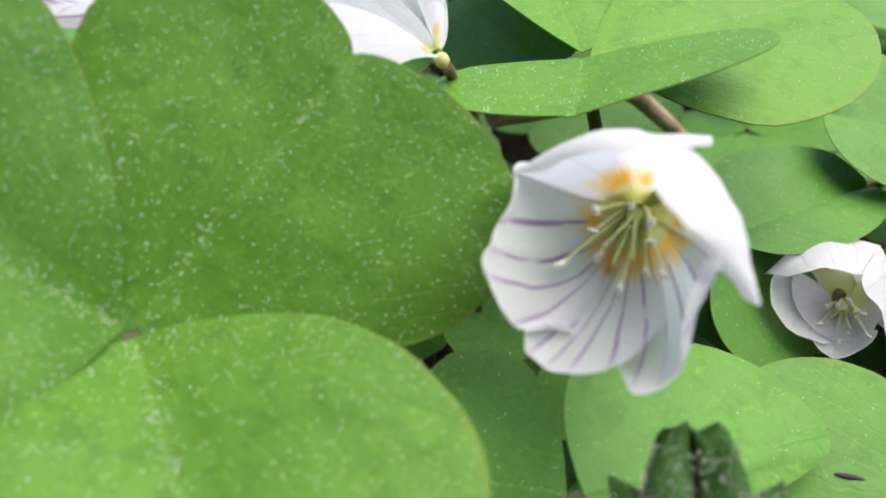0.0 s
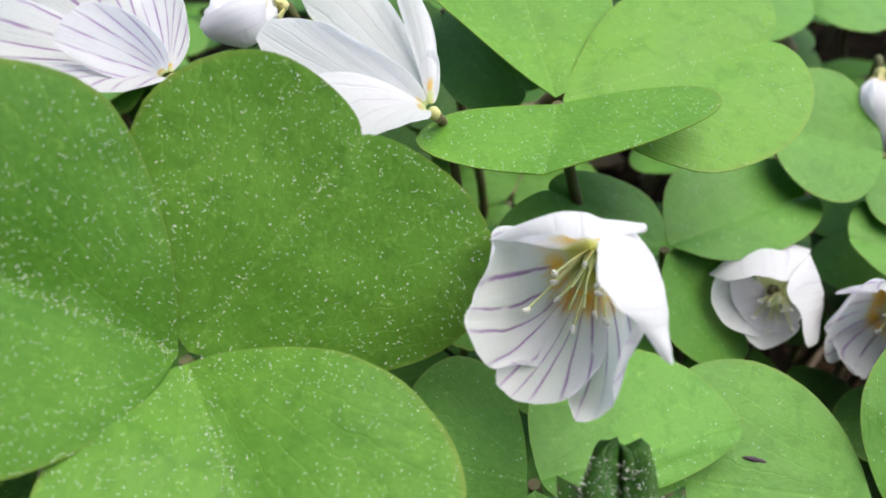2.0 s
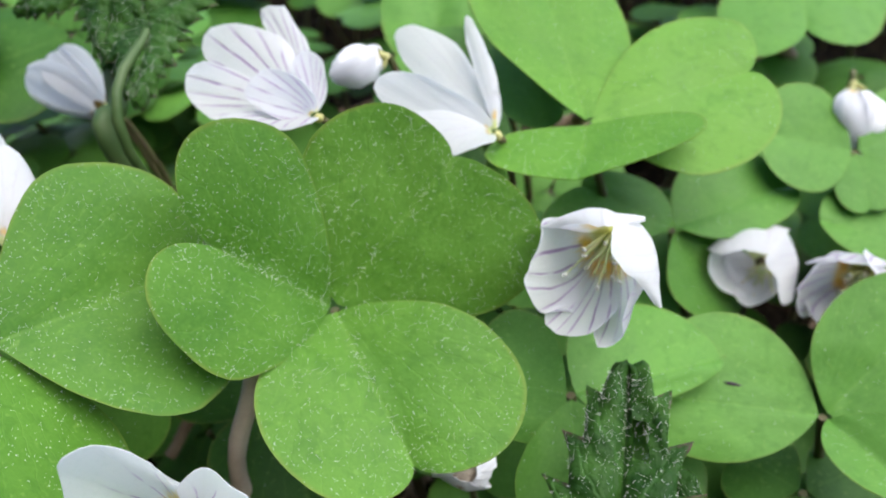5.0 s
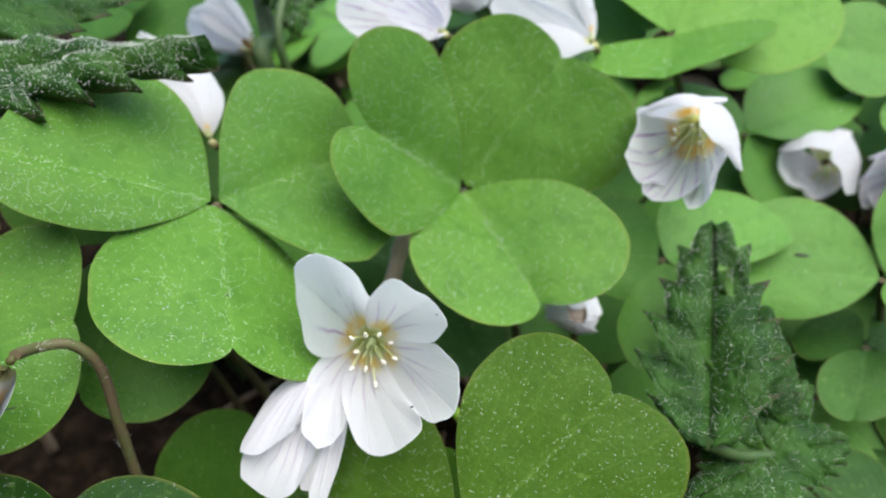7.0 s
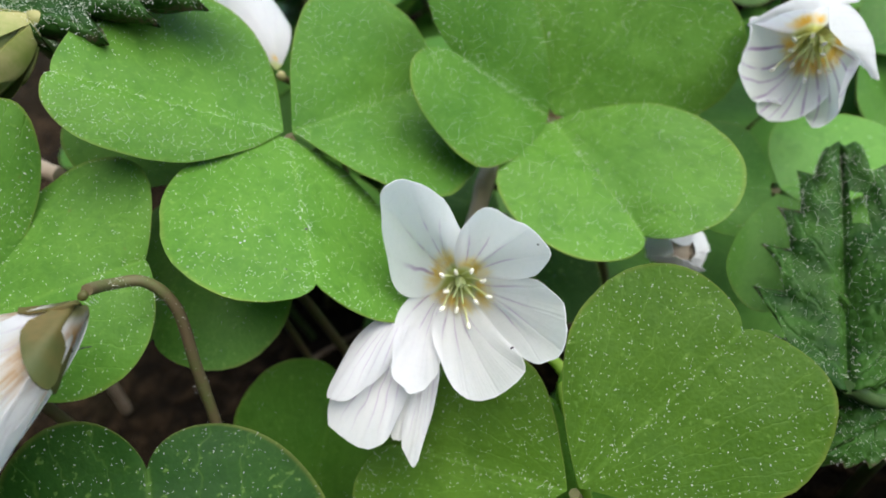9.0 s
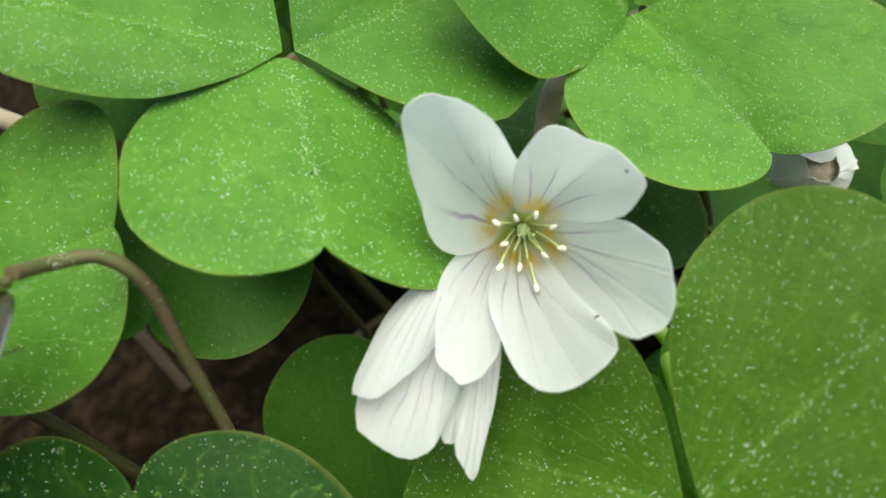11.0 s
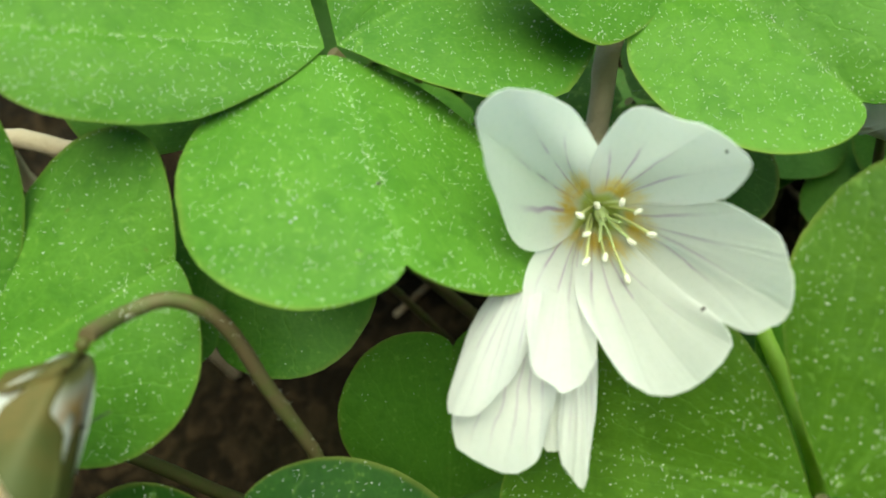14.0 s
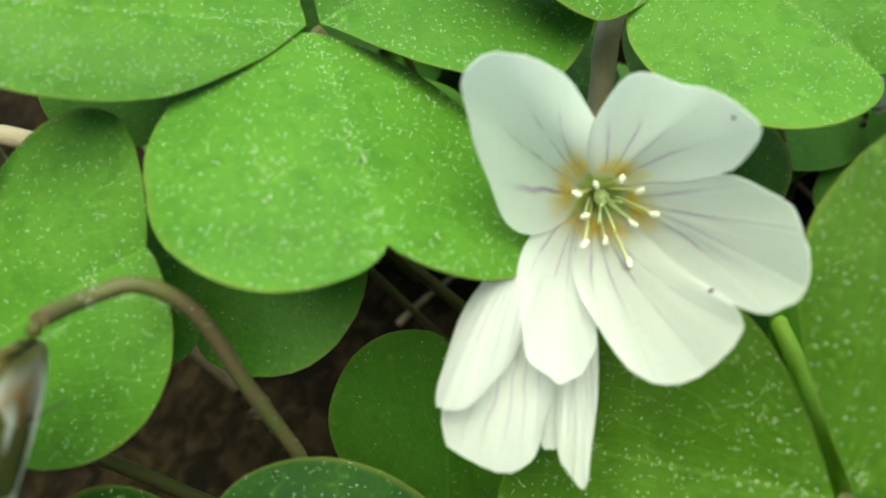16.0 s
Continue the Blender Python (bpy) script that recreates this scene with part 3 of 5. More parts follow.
def nettle_leaf(base, tip, side, half, parent, teeth=7, droop=0.1, hairs=260, seed=1.0, curl=0.25, blunt=0.72, bite=0.5, gap=None, name="leaf_blade"):
    """Toothed leaf with quilted blade between sunken veins; gap: a hole in it, from and to along and across."""
    base, tip = Vector(base), Vector(tip)
    mid = tip - base
    side = Vector(side)
    side = (side - mid * (side.dot(mid) / mid.length_squared)).normalized()
    up = mid.cross(side).normalized()
    if up.z < 0:
        up = -up
    size = mid.length
    rnd = random.Random(int(seed * 77))
    def at(u, f):
        a = abs(f)
        body = half * 1.34 * min(1.0, (u + 0.01) / 0.3) ** 0.55 * max(0.0, 1 - u) ** blunt + half * 0.03
        k = u * teeth + 0.25 * noise.noise(Vector((u * 5, 3.0 if f > 0 else 8.0, seed)))
        saw = k % 1.0
        jag = 1.0 - (min(bite, 0.75) + 0.3 * noise.noise(Vector((math.floor(k) * 1.7, 1.0 if f > 0 else 6.0, seed)))) * (1 - saw) if u > 0.06 else 0.6
        push = (0.16 + 0.3 * max(0.0, bite - 0.5)) * saw * a**3 / teeth * 4
        w = body * (1 + (jag - 1) * a**5)
        quilt = 0.026 * math.cos((u - a * 0.12) * teeth * 2 * math.pi) * a * (1.2 - a) - 0.05 * math.exp(-((a / 0.09) ** 2))
        lift = size * (quilt - droop * u * u + 0.05 * noise.noise(Vector((u * 3.4 + seed, f * 2.2, seed))) + 0.012 * noise.noise(Vector((u * 11, f * 6 + seed, seed)))) - half * curl * a * a
        return base + mid * min(u + push * 0.5, 1.03) + side * (w * f) + up * lift
    nu, nv = teeth * 9, 8
    rows = [[at(i / nu, j / nv) for j in range(-nv, nv + 1)] for i in range(nu + 1)]
    uvs = [[(i / nu, 0.5 + 0.5 * j / nv) for j in range(-nv, nv + 1)] for i in range(nu + 1)]
    sheet = shell(rows, uvs, 0.0002)
    if gap:
        lay = sheet.loops.layers.uv.active
        gone = [f for f in sheet.faces if all(gap[0] < p[lay].uv.x < gap[1] and gap[2] < p[lay].uv.y * 2 - 1 < gap[3] for p in f.loops)]
        bmesh.ops.delete(sheet, geom=gone, context="FACES")
    ob = under(parent, part(name, sheet, NETTLE))
    bm = bmesh.new()
    for _ in range(hairs):
        u, f = rnd.uniform(0.04, 0.96), rnd.uniform(-0.97, 0.97)
        p = at(u, f)
        nn = (at(u + 0.01, f) - p).cross(at(u, f - 0.02) - p)
        nn = nn.normalized() if nn.length > 0 else up
        if nn.dot(up) < 0:
            nn = -nn
        d = Vector((rnd.gauss(0, 1), rnd.gauss(0, 1), rnd.gauss(0, 1))).normalized() * 0.7 + nn
        d.normalize()
        w = d.orthogonal().normalized()
        w2 = d.cross(w)
        ln, wd = rnd.uniform(0.00012, 0.0004), rnd.uniform(0.000016, 0.000032)
        vs = [bm.verts.new(q) for q in (p + nn * 0.0001 + w * wd, p + nn * 0.0001 - w * wd, p + nn * 0.0001 + w2 * wd * 1.6, p + nn * 0.0001 + d * ln)]
        for a, b, e in ((0, 1, 3), (1, 2, 3), (2, 0, 3)):
            bm.faces.new((vs[a], vs[b], vs[e]))
    hair = part("hairs", bm, HAIR, None, "stiff white stinging hairs", False)
    hair.parent = ob
    tagged(hair, kind="stuff")
    return ob


def specks(thing_, targets, size):
    """Tiny dark grains that stick to the surface next to each target."""
    for t in targets:
        t = Vector(t)
        co = min((v.co for o in thing_.children if o.name.split(".")[0] in ("petal", "leaflet") for v in o.data.vertices), key=lambda c: (c - t).length_squared)
        under(thing_, part("speck", ball(co, (1, 0.4, 0.2), size, size * 1.6, None, 6), GRIT, None, "tiny dark speck of dirt"))


def dew(thing_, target, count, seed=4):
    """Small clear drops that lie close together on a leaf round the target."""
    rnd, target = random.Random(seed), Vector(target)
    near = sorted((v.co.copy() for o in thing_.children if o.name.split(".")[0] == "leaflet" for v in o.data.vertices), key=lambda c: (c - target).length_squared)[:26]
    for _ in range(count):
        size = rnd.uniform(0.00004, 0.0001)
        a, b = rnd.sample(near, 2)
        under(thing_, part("dew_drop", ball(a.lerp(b, rnd.random()) + Vector((0, -0.00004, 0.00007)), (0, 0, 1), size, size * 0.7, None, 8), DEW.mat, None, "tiny clear water drop"))


# ---- ground, rising on the near side to an unseen bank added to block light ----
SHADE_BANK_FROM, SHADE_BANK_HIGH = 0.08, 0.40


def ground_height(x, y):
    v = Vector((x, y, 0.0))
    k = min(max((-0.45 * x - 0.89 * y - SHADE_BANK_FROM) / 0.12, 0.0), 1.0)
    return SHADE_BANK_HIGH * k * k * (3 - 2 * k) + 0.006 + 0.006 * noise.noise(v * 22) + 0.0025 * noise.noise(v * 90) + 0.001 * noise.noise(v * 260)


bm = bmesh.new()
marks = [-1500, -200, -30, -6, -1.5, -0.6] + [-0.3 + 0.0075 * i for i in range(81)] + [0.6, 1.5, 6, 30, 200, 1500]
grid = [[bm.verts.new((x, y + 0.05, ground_height(x, y + 0.05) if abs(x) < 1 and abs(y) < 1 else 0.006)) for x in marks] for y in marks]
for a, b in zip(grid, grid[1:]):
    for i in range(len(marks) - 1):
        bm.faces.new((a[i], a[i + 1], b[i + 1], b[i]))
tagged(part("ground", bm, SOIL), "dark brown forest soil covered with leaf litter", "ground", "", "structure")

# ---- the near wood sorrel leaves ----
trefoil((-0.0201, 0.0262, 0.0725), [
    ((-0.0069, 0.0370, 0.0853), (-0.0213, 0.0354, 0.0891), (0.0011, 0.0313, 0.0714), 0.08, 0.06),
    ((-0.0094, 0.0096, 0.0685), (-0.0001, 0.0208, 0.0723), (-0.0235, 0.0097, 0.0725), 0.15, 0.06, 0.9),
    ((-0.0295, 0.0229, 0.0848), (-0.0280, 0.0131, 0.0769), (-0.0238, 0.0330, 0.0916), 0.34, 0.08),
], label='fresh green three-part leaf dusted with fine white hairs', hairs=1250, fine=1.3)
broad_leaf = trefoil((-0.0454, 0.0093, 0.0851), [
    ((-0.0592, 0.0003, 0.1002), (-0.0537, -0.0021, 0.0918), (-0.0549, 0.0204, 0.0956), 0.05, 0.06, 0.0),
    ((-0.0340, 0.0272, 0.0784), (-0.0438, 0.0272, 0.0916), (-0.0301, 0.0119, 0.0736), 0.08, 0.06, 0.0),
    ((-0.0373, -0.0091, 0.0825), (-0.0341, 0.0027, 0.0694), (-0.051, -0.0075, 0.0882), 0.12, 0.09, 1.4),
], label='broad fresh green leaf with white hairs and a drooping leaflet', hairs=1250, fine=1.3)
specks(broad_leaf, [(-0.0407, -0.0088, 0.0818), (-0.0400, -0.0030, 0.0840)], 0.00012)
dew(broad_leaf, (-0.0470, -0.0056, 0.0799), 18)
trefoil((-0.0160, -0.0180, 0.0638), [
    ((-0.0015, -0.0063, 0.0727), (-0.0144, -0.0033, 0.0738), (0.0032, -0.0162, 0.0656), 0.08, 0.05, -0.1),
    ((-0.0352, -0.0128, 0.0610), (-0.0326, -0.0226, 0.0592), (-0.0234, -0.0051, 0.0677), 0.1, 0.04, -0.2),
    ((-0.0101, -0.0331, 0.0676), (-0.0021, -0.0279, 0.0701), (-0.0185, -0.0314, 0.0690), 0.1, 0.05),
], label='yellowish green leaf with one wide heart-shaped leaflet', mat=LEAF_OLIVE, hairs=800, fine=1.3)
trefoil((-0.0698, -0.0169, 0.0853), [
    ((-0.0544, -0.0079, 0.0847), (-0.0613, -0.0001, 0.0904), (-0.0565, -0.0198, 0.0797), 0.05, 0.05),
    ((-0.0671, -0.0039, 0.0987), (-0.0717, -0.0105, 0.0978), (-0.0638, -0.0039, 0.0915), 0.1, 0.05),
    ((-0.0674, -0.0291, 0.0868), (-0.0595, -0.0309, 0.0826), (-0.0720, -0.0245, 0.0929), 0.1, 0.05),
], label='green leaf standing steeply, its leaflets partly folded', hairs=650, fine=1.4)
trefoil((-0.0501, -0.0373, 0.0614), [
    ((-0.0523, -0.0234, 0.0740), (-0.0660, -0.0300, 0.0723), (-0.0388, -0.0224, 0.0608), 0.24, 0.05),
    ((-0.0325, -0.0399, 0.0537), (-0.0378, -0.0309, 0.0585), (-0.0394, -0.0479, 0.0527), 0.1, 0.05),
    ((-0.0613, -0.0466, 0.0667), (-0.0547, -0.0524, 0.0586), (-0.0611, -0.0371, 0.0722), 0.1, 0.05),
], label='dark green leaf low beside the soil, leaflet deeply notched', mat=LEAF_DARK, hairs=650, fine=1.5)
trefoil((-0.0564, 0.0091, 0.0798), [
    ((-0.0591, -0.0089, 0.0737), (-0.0650, -0.0034, 0.0783), (-0.0461, -0.0034, 0.0711), 0.12, 0.06),
    ((-0.0454, 0.0239, 0.0600), (-0.0476, 0.0107, 0.0600), (-0.0568, 0.0289, 0.0660), 0.1, 0.05),
    ((-0.0702, 0.0162, 0.0868), (-0.0678, 0.0251, 0.0879), (-0.0720, 0.0076, 0.0829), 0.1, 0.05),
], label='green leaf shaded beneath a larger one', mat=LEAF, hairs=110)
trefoil((-0.049, -0.0146, 0.0466), [
    ((-0.0451, -0.0029, 0.0583), (-0.0562, -0.0095, 0.0586), (-0.0357, -0.0049, 0.0523), 0.14, 0.06, 0.8),
    ((-0.0281, 0.0002, 0.0448), (-0.0382, 0.0008, 0.0500), (-0.0282, -0.0093, 0.0393), 0.1, 0.05),
    ((-0.0405, -0.0249, 0.0396), (-0.0301, -0.0198, 0.0379), (-0.0501, -0.0232, 0.0441), 0.1, 0.05),
], label='green leaf low behind a drooping flower', mat=LEAF, hairs=90)
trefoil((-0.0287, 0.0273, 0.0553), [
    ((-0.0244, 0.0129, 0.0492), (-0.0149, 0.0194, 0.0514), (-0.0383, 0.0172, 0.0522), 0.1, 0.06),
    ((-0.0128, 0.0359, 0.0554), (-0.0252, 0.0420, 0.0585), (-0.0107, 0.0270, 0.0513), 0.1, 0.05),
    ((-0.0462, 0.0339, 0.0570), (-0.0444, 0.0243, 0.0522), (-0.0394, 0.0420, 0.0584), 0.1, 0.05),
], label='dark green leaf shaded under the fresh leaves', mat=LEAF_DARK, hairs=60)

# ---- the leaves beside and behind ----
trefoil((0.0086, 0.0526, 0.0792), [
    ((0.0068, 0.0409, 0.0791), (0.0224, 0.0490, 0.0817), (-0.0041, 0.0471, 0.0790), 0.03, 0.03),
    ((0.0019, 0.0809, 0.0890), (-0.0077, 0.0707, 0.0889), (0.0147, 0.0723, 0.0831), 0.08, 0.04),
    ((0.0303, 0.0631, 0.0805), (0.0213, 0.0713, 0.0837), (0.0260, 0.0479, 0.0754), 0.1, 0.04),
], label='bright green leaf with one leaflet folded towards its stalk', mat=LEAF_BRIGHT, hairs=320, foot=(0.020, 0.075, 0.008))
trefoil((0.0064, 0.0234, 0.0618), [
    ((-0.0043, 0.0256, 0.0617), (0.0009, 0.0188, 0.0586), (0.0010, 0.0335, 0.0649), 0.1, 0.05, 0.7),
    ((0.0251, 0.0325, 0.0575), (0.0108, 0.0365, 0.0628), (0.0151, 0.0246, 0.0584), 0.08, 0.05),
    ((0.0073, 0.0107, 0.0568), (0.0135, 0.0155, 0.0579), (0.0003, 0.0138, 0.0570), 0.1, 0.05),
], label='green leaf lying beneath a nodding flower', mat=LEAF_FAR, hairs=90)
eaten_leaf = trefoil((0.0369, 0.0272, 0.0539), [
    ((0.0171, 0.0293, 0.0542), (0.0233, 0.0221, 0.0511), (0.0273, 0.0394, 0.0586), 0.06, 0.05),
    ((0.0506, 0.0380, 0.0628), (0.0388, 0.0383, 0.0625), (0.0484, 0.0264, 0.0567), 0.1, 0.05),
    ((0.0436, 0.0176, 0.0541), (0.0460, 0.0236, 0.0570), (0.0366, 0.0194, 0.0544), 0.1, 0.03),
], label='green leaf with a small dark hole eaten in it', mat=LEAF_FAR, hairs=90, fine=1.6)
spot = min((v.co for o in eaten_leaf.children if o.name.startswith("leaflet") for v in o.data.vertices), key=lambda c: (c - Vector((0.0270, 0.0307, 0.0537))).length_squared)
under(eaten_leaf, part("eaten_spot", ball(spot + Vector((0, -0.0001, 0.0001)), (1.0, -0.15, -0.1), 0.00022, 0.0011, None, 10), GRIT, None, "narrow dark eaten spot"))
trefoil((0.0220, 0.0546, 0.0597), [
    ((0.0089, 0.0551, 0.0673), (0.0054, 0.0463, 0.0630), (0.0183, 0.0598, 0.0645), 0.1, 0.06),
    ((0.0404, 0.0649, 0.0597), (0.0279, 0.0681, 0.0627), (0.0348, 0.0557, 0.0583), 0.08, 0.06),
    ((0.0329, 0.0514, 0.0482), (0.0416, 0.0626, 0.0510), (0.0229, 0.0459, 0.0531), 0.1, 0.06),
], label='green leaf in shade behind a nodding flower', mat=LEAF_FAR, hairs=60)
trefoil((0.0507, 0.0696, 0.0627), [
    ((0.0367, 0.0701, 0.0660), (0.0417, 0.0614, 0.0615), (0.0443, 0.0778, 0.0698), 0.08, 0.05),
    ((0.0663, 0.0772, 0.0633), (0.0580, 0.0814, 0.0664), (0.0610, 0.0685, 0.0594), 0.1, 0.05),
    ((0.0507, 0.0598, 0.0595), (0.0569, 0.0650, 0.0609), (0.0464, 0.0628, 0.0606), 0.1, 0.05),
], label='green leaf near a closed white bud', mat=LEAF_FAR)
trefoil((0.0566, 0.0550, 0.0561), [
    ((0.0441, 0.0587, 0.0582), (0.0521, 0.0649, 0.0589), (0.0502, 0.0522, 0.0559), 0.08, 0.05),
    ((0.0682, 0.0649, 0.0586), (0.0612, 0.0648, 0.0599), (0.0675, 0.0564, 0.0554), 0.1, 0.05),
    ((0.0579, 0.0423, 0.0541), (0.0638, 0.0487, 0.0568), (0.0511, 0.0441, 0.0544), 0.1, 0.05),
], label='green leaf among other leaves near white flowers', mat=LEAF_FAR)
trefoil((0.0552, 0.1344, 0.0722), [
    ((0.0517, 0.1035, 0.0663), (0.0684, 0.1137, 0.0666), (0.0363, 0.1075, 0.0663), 0.16, 0.05),
    ((0.0329, 0.1453, 0.0736), (0.0371, 0.1268, 0.0676), (0.0419, 0.1588, 0.0789), 0.1, 0.05),
    ((0.0816, 0.1627, 0.0751), (0.0678, 0.1672, 0.0798), (0.0819, 0.1422, 0.0679), 0.1, 0.05),
], label='pale green leaf farther off in the patch', mat=LEAF_FAR)
trefoil((-0.0167, 0.1204, 0.0790), [
    ((-0.0161, 0.0918, 0.0688), (-0.0068, 0.1021, 0.0721), (-0.0265, 0.1009, 0.0747), 0.1, 0.05),
    ((-0.0367, 0.1269, 0.0826), (-0.0308, 0.1158, 0.0768), (-0.0317, 0.1396, 0.0878), 0.1, 0.05),
    ((0.0008, 0.1402, 0.0820), (-0.0108, 0.1489, 0.0862), (0.0008, 0.1226, 0.0749), 0.1, 0.05),
], label='pale green leaf behind two white flowers', mat=LEAF_FAR)
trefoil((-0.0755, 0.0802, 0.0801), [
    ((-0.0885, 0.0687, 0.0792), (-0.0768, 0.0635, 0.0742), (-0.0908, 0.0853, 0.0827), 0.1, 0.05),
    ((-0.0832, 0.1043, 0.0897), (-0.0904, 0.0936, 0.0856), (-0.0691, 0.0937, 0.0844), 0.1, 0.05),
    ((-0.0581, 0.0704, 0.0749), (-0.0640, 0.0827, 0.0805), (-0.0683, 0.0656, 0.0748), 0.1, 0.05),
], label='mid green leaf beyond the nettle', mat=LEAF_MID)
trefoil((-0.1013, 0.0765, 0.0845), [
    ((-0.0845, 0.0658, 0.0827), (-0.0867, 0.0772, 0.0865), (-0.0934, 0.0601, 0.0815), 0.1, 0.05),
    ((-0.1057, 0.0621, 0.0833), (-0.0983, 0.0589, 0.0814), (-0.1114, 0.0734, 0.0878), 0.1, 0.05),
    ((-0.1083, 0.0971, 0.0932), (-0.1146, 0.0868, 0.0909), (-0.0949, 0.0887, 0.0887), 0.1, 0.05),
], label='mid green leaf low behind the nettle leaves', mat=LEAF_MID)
trefoil((-0.0037, 0.0779, 0.0780), [
    ((0.0060, 0.0630, 0.0749), (0.0088, 0.0728, 0.0790), (-0.0025, 0.0637, 0.0743), 0.1, 0.05),
    ((-0.0156, 0.0656, 0.0761), (-0.0076, 0.0623, 0.0739), (-0.0165, 0.0772, 0.0799), 0.1, 0.05),
    ((-0.0001, 0.0973, 0.0833), (-0.0088, 0.0900, 0.0817), (0.0077, 0.0900, 0.0799), 0.1, 0.05),
], label='green leaf beneath brighter leaflets', mat=LEAF_FAR)
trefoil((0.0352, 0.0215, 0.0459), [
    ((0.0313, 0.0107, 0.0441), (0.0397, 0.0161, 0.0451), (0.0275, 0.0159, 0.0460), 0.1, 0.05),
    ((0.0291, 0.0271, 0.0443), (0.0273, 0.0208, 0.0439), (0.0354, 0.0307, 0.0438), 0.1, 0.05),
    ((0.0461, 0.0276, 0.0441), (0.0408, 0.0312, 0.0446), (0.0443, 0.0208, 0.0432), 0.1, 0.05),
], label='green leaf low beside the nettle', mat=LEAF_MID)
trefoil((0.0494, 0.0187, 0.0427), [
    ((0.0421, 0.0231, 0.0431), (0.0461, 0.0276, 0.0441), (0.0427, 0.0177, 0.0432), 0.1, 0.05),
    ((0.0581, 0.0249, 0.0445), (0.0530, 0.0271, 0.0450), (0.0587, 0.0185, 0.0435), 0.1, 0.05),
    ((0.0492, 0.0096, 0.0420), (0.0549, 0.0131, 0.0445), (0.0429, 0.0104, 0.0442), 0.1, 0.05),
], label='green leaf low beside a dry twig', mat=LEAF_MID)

# ---- flowers ----
OPEN_EYE = (-0.0286, 0.0021, 0.0699)
open_flower = flower(OPEN_EYE, (0.291, -0.774, 0.563), [], PETAL_FAINT, 'open white flower with faint mauve veins and yellow eye', stalk=[(-0.0285, 0.0045, 0.0670), (-0.0188, -0.0012, 0.0591), (-0.018, -0.0048, 0.0601), (-0.0171, -0.0082, 0.0593), (-0.0157, -0.014, 0.0552), (-0.0150, -0.0100, 0.0070)], stamens=10, stamen_len=0.0074, spread=15, stalk_mat=STALK_GREEN, stalk_r=0.0006, sepal_len=0)
curved_petal(open_flower, OPEN_EYE, [((-0.0318, -0.0037, 0.0754), (-0.0327, -0.0036, 0.0812)), ((-0.0313, -0.0007, 0.0766), (-0.0324, -0.0029, 0.0842)), ((-0.031, 0.0008, 0.0774), (-0.0315, -0.002, 0.087)), ((-0.0298, 0.0017, 0.0775), (-0.0294, -0.0002, 0.0859)), ((-0.029, 0.0022, 0.0767), (-0.0271, 0.0001, 0.0835)), ((-0.0279, 0.0018, 0.0752), (-0.0263, 0.0002, 0.0799))], PETAL_FAINT, 0.7)
curved_petal(open_flower, OPEN_EYE, [((-0.0273, 0.0012, 0.0752), (-0.0262, 0.0002, 0.0798)), ((-0.026, 0.0021, 0.0757), (-0.0239, 0.0011, 0.0813)), ((-0.0245, 0.0017, 0.0754), (-0.0212, -0.0001, 0.081)), ((-0.0235, 0.0011, 0.075), (-0.019, -0.0013, 0.0804)), ((-0.0226, -0.0003, 0.075), (-0.0175, -0.0033, 0.0795)), ((-0.0226, -0.0013, 0.0743), (-0.0185, -0.004, 0.0775))], PETAL_FAINT, 2.0)
curved_petal(open_flower, OPEN_EYE, [((-0.0227, -0.0013, 0.0736), (-0.0182, -0.0037, 0.0763)), ((-0.0221, -0.0024, 0.0732), (-0.0167, -0.0059, 0.0759)), ((-0.0217, -0.0036, 0.0728), (-0.0162, -0.0083, 0.0753)), ((-0.0218, -0.0044, 0.0724), (-0.0168, -0.0104, 0.0742)), ((-0.0224, -0.0048, 0.0717), (-0.0186, -0.0111, 0.074)), ((-0.0236, -0.005, 0.0715), (-0.0208, -0.0099, 0.0733))], PETAL_FAINT, 3.3)
curved_petal(open_flower, OPEN_EYE, [((-0.0292, -0.0053, 0.0716), (-0.0278, -0.0108, 0.073)), ((-0.0282, -0.0057, 0.0714), (-0.0262, -0.0132, 0.0725)), ((-0.0271, -0.0062, 0.0712), (-0.0235, -0.0142, 0.0724)), ((-0.0259, -0.0061, 0.0713), (-0.0215, -0.0132, 0.0727)), ((-0.0249, -0.0059, 0.0716), (-0.0199, -0.0114, 0.0731)), ((-0.0243, -0.0054, 0.0716), (-0.0201, -0.0102, 0.0734))], PETAL_FAINT, 4.6)
curved_petal(open_flower, OPEN_EYE, [((-0.0321, -0.0046, 0.0736), (-0.0323, -0.0106, 0.0742)), ((-0.0312, -0.0049, 0.0723), (-0.0319, -0.0124, 0.0733)), ((-0.0303, -0.0051, 0.0716), (-0.0301, -0.0136, 0.0725)), ((-0.0298, -0.0051, 0.0714), (-0.0285, -0.0124, 0.0722)), ((-0.0293, -0.0044, 0.071), (-0.028, -0.0107, 0.0721))], PETAL_FAINT, 5.9)
specks(open_flower, [(-0.0185, -0.0016, 0.0790), (-0.0222, -0.0085, 0.0758), (-0.0290, -0.0080, 0.0700)], 0.00011)
BELL_EYE = (0.0111, 0.0373, 0.0739)
bell_flower = flower(BELL_EYE, (-0.30, -0.93, 0.20), [], PETAL_LINED, 'nodding white bell flower with mauve veins', stalk=[(0.0122, 0.0400, 0.0722), (0.0120, 0.0412, 0.0663), (0.0100, 0.0430, 0.0443), (0.0060, 0.0440, 0.0070)], stamens=10, stamen_len=0.0088, spread=14, sepal_len=0.003)
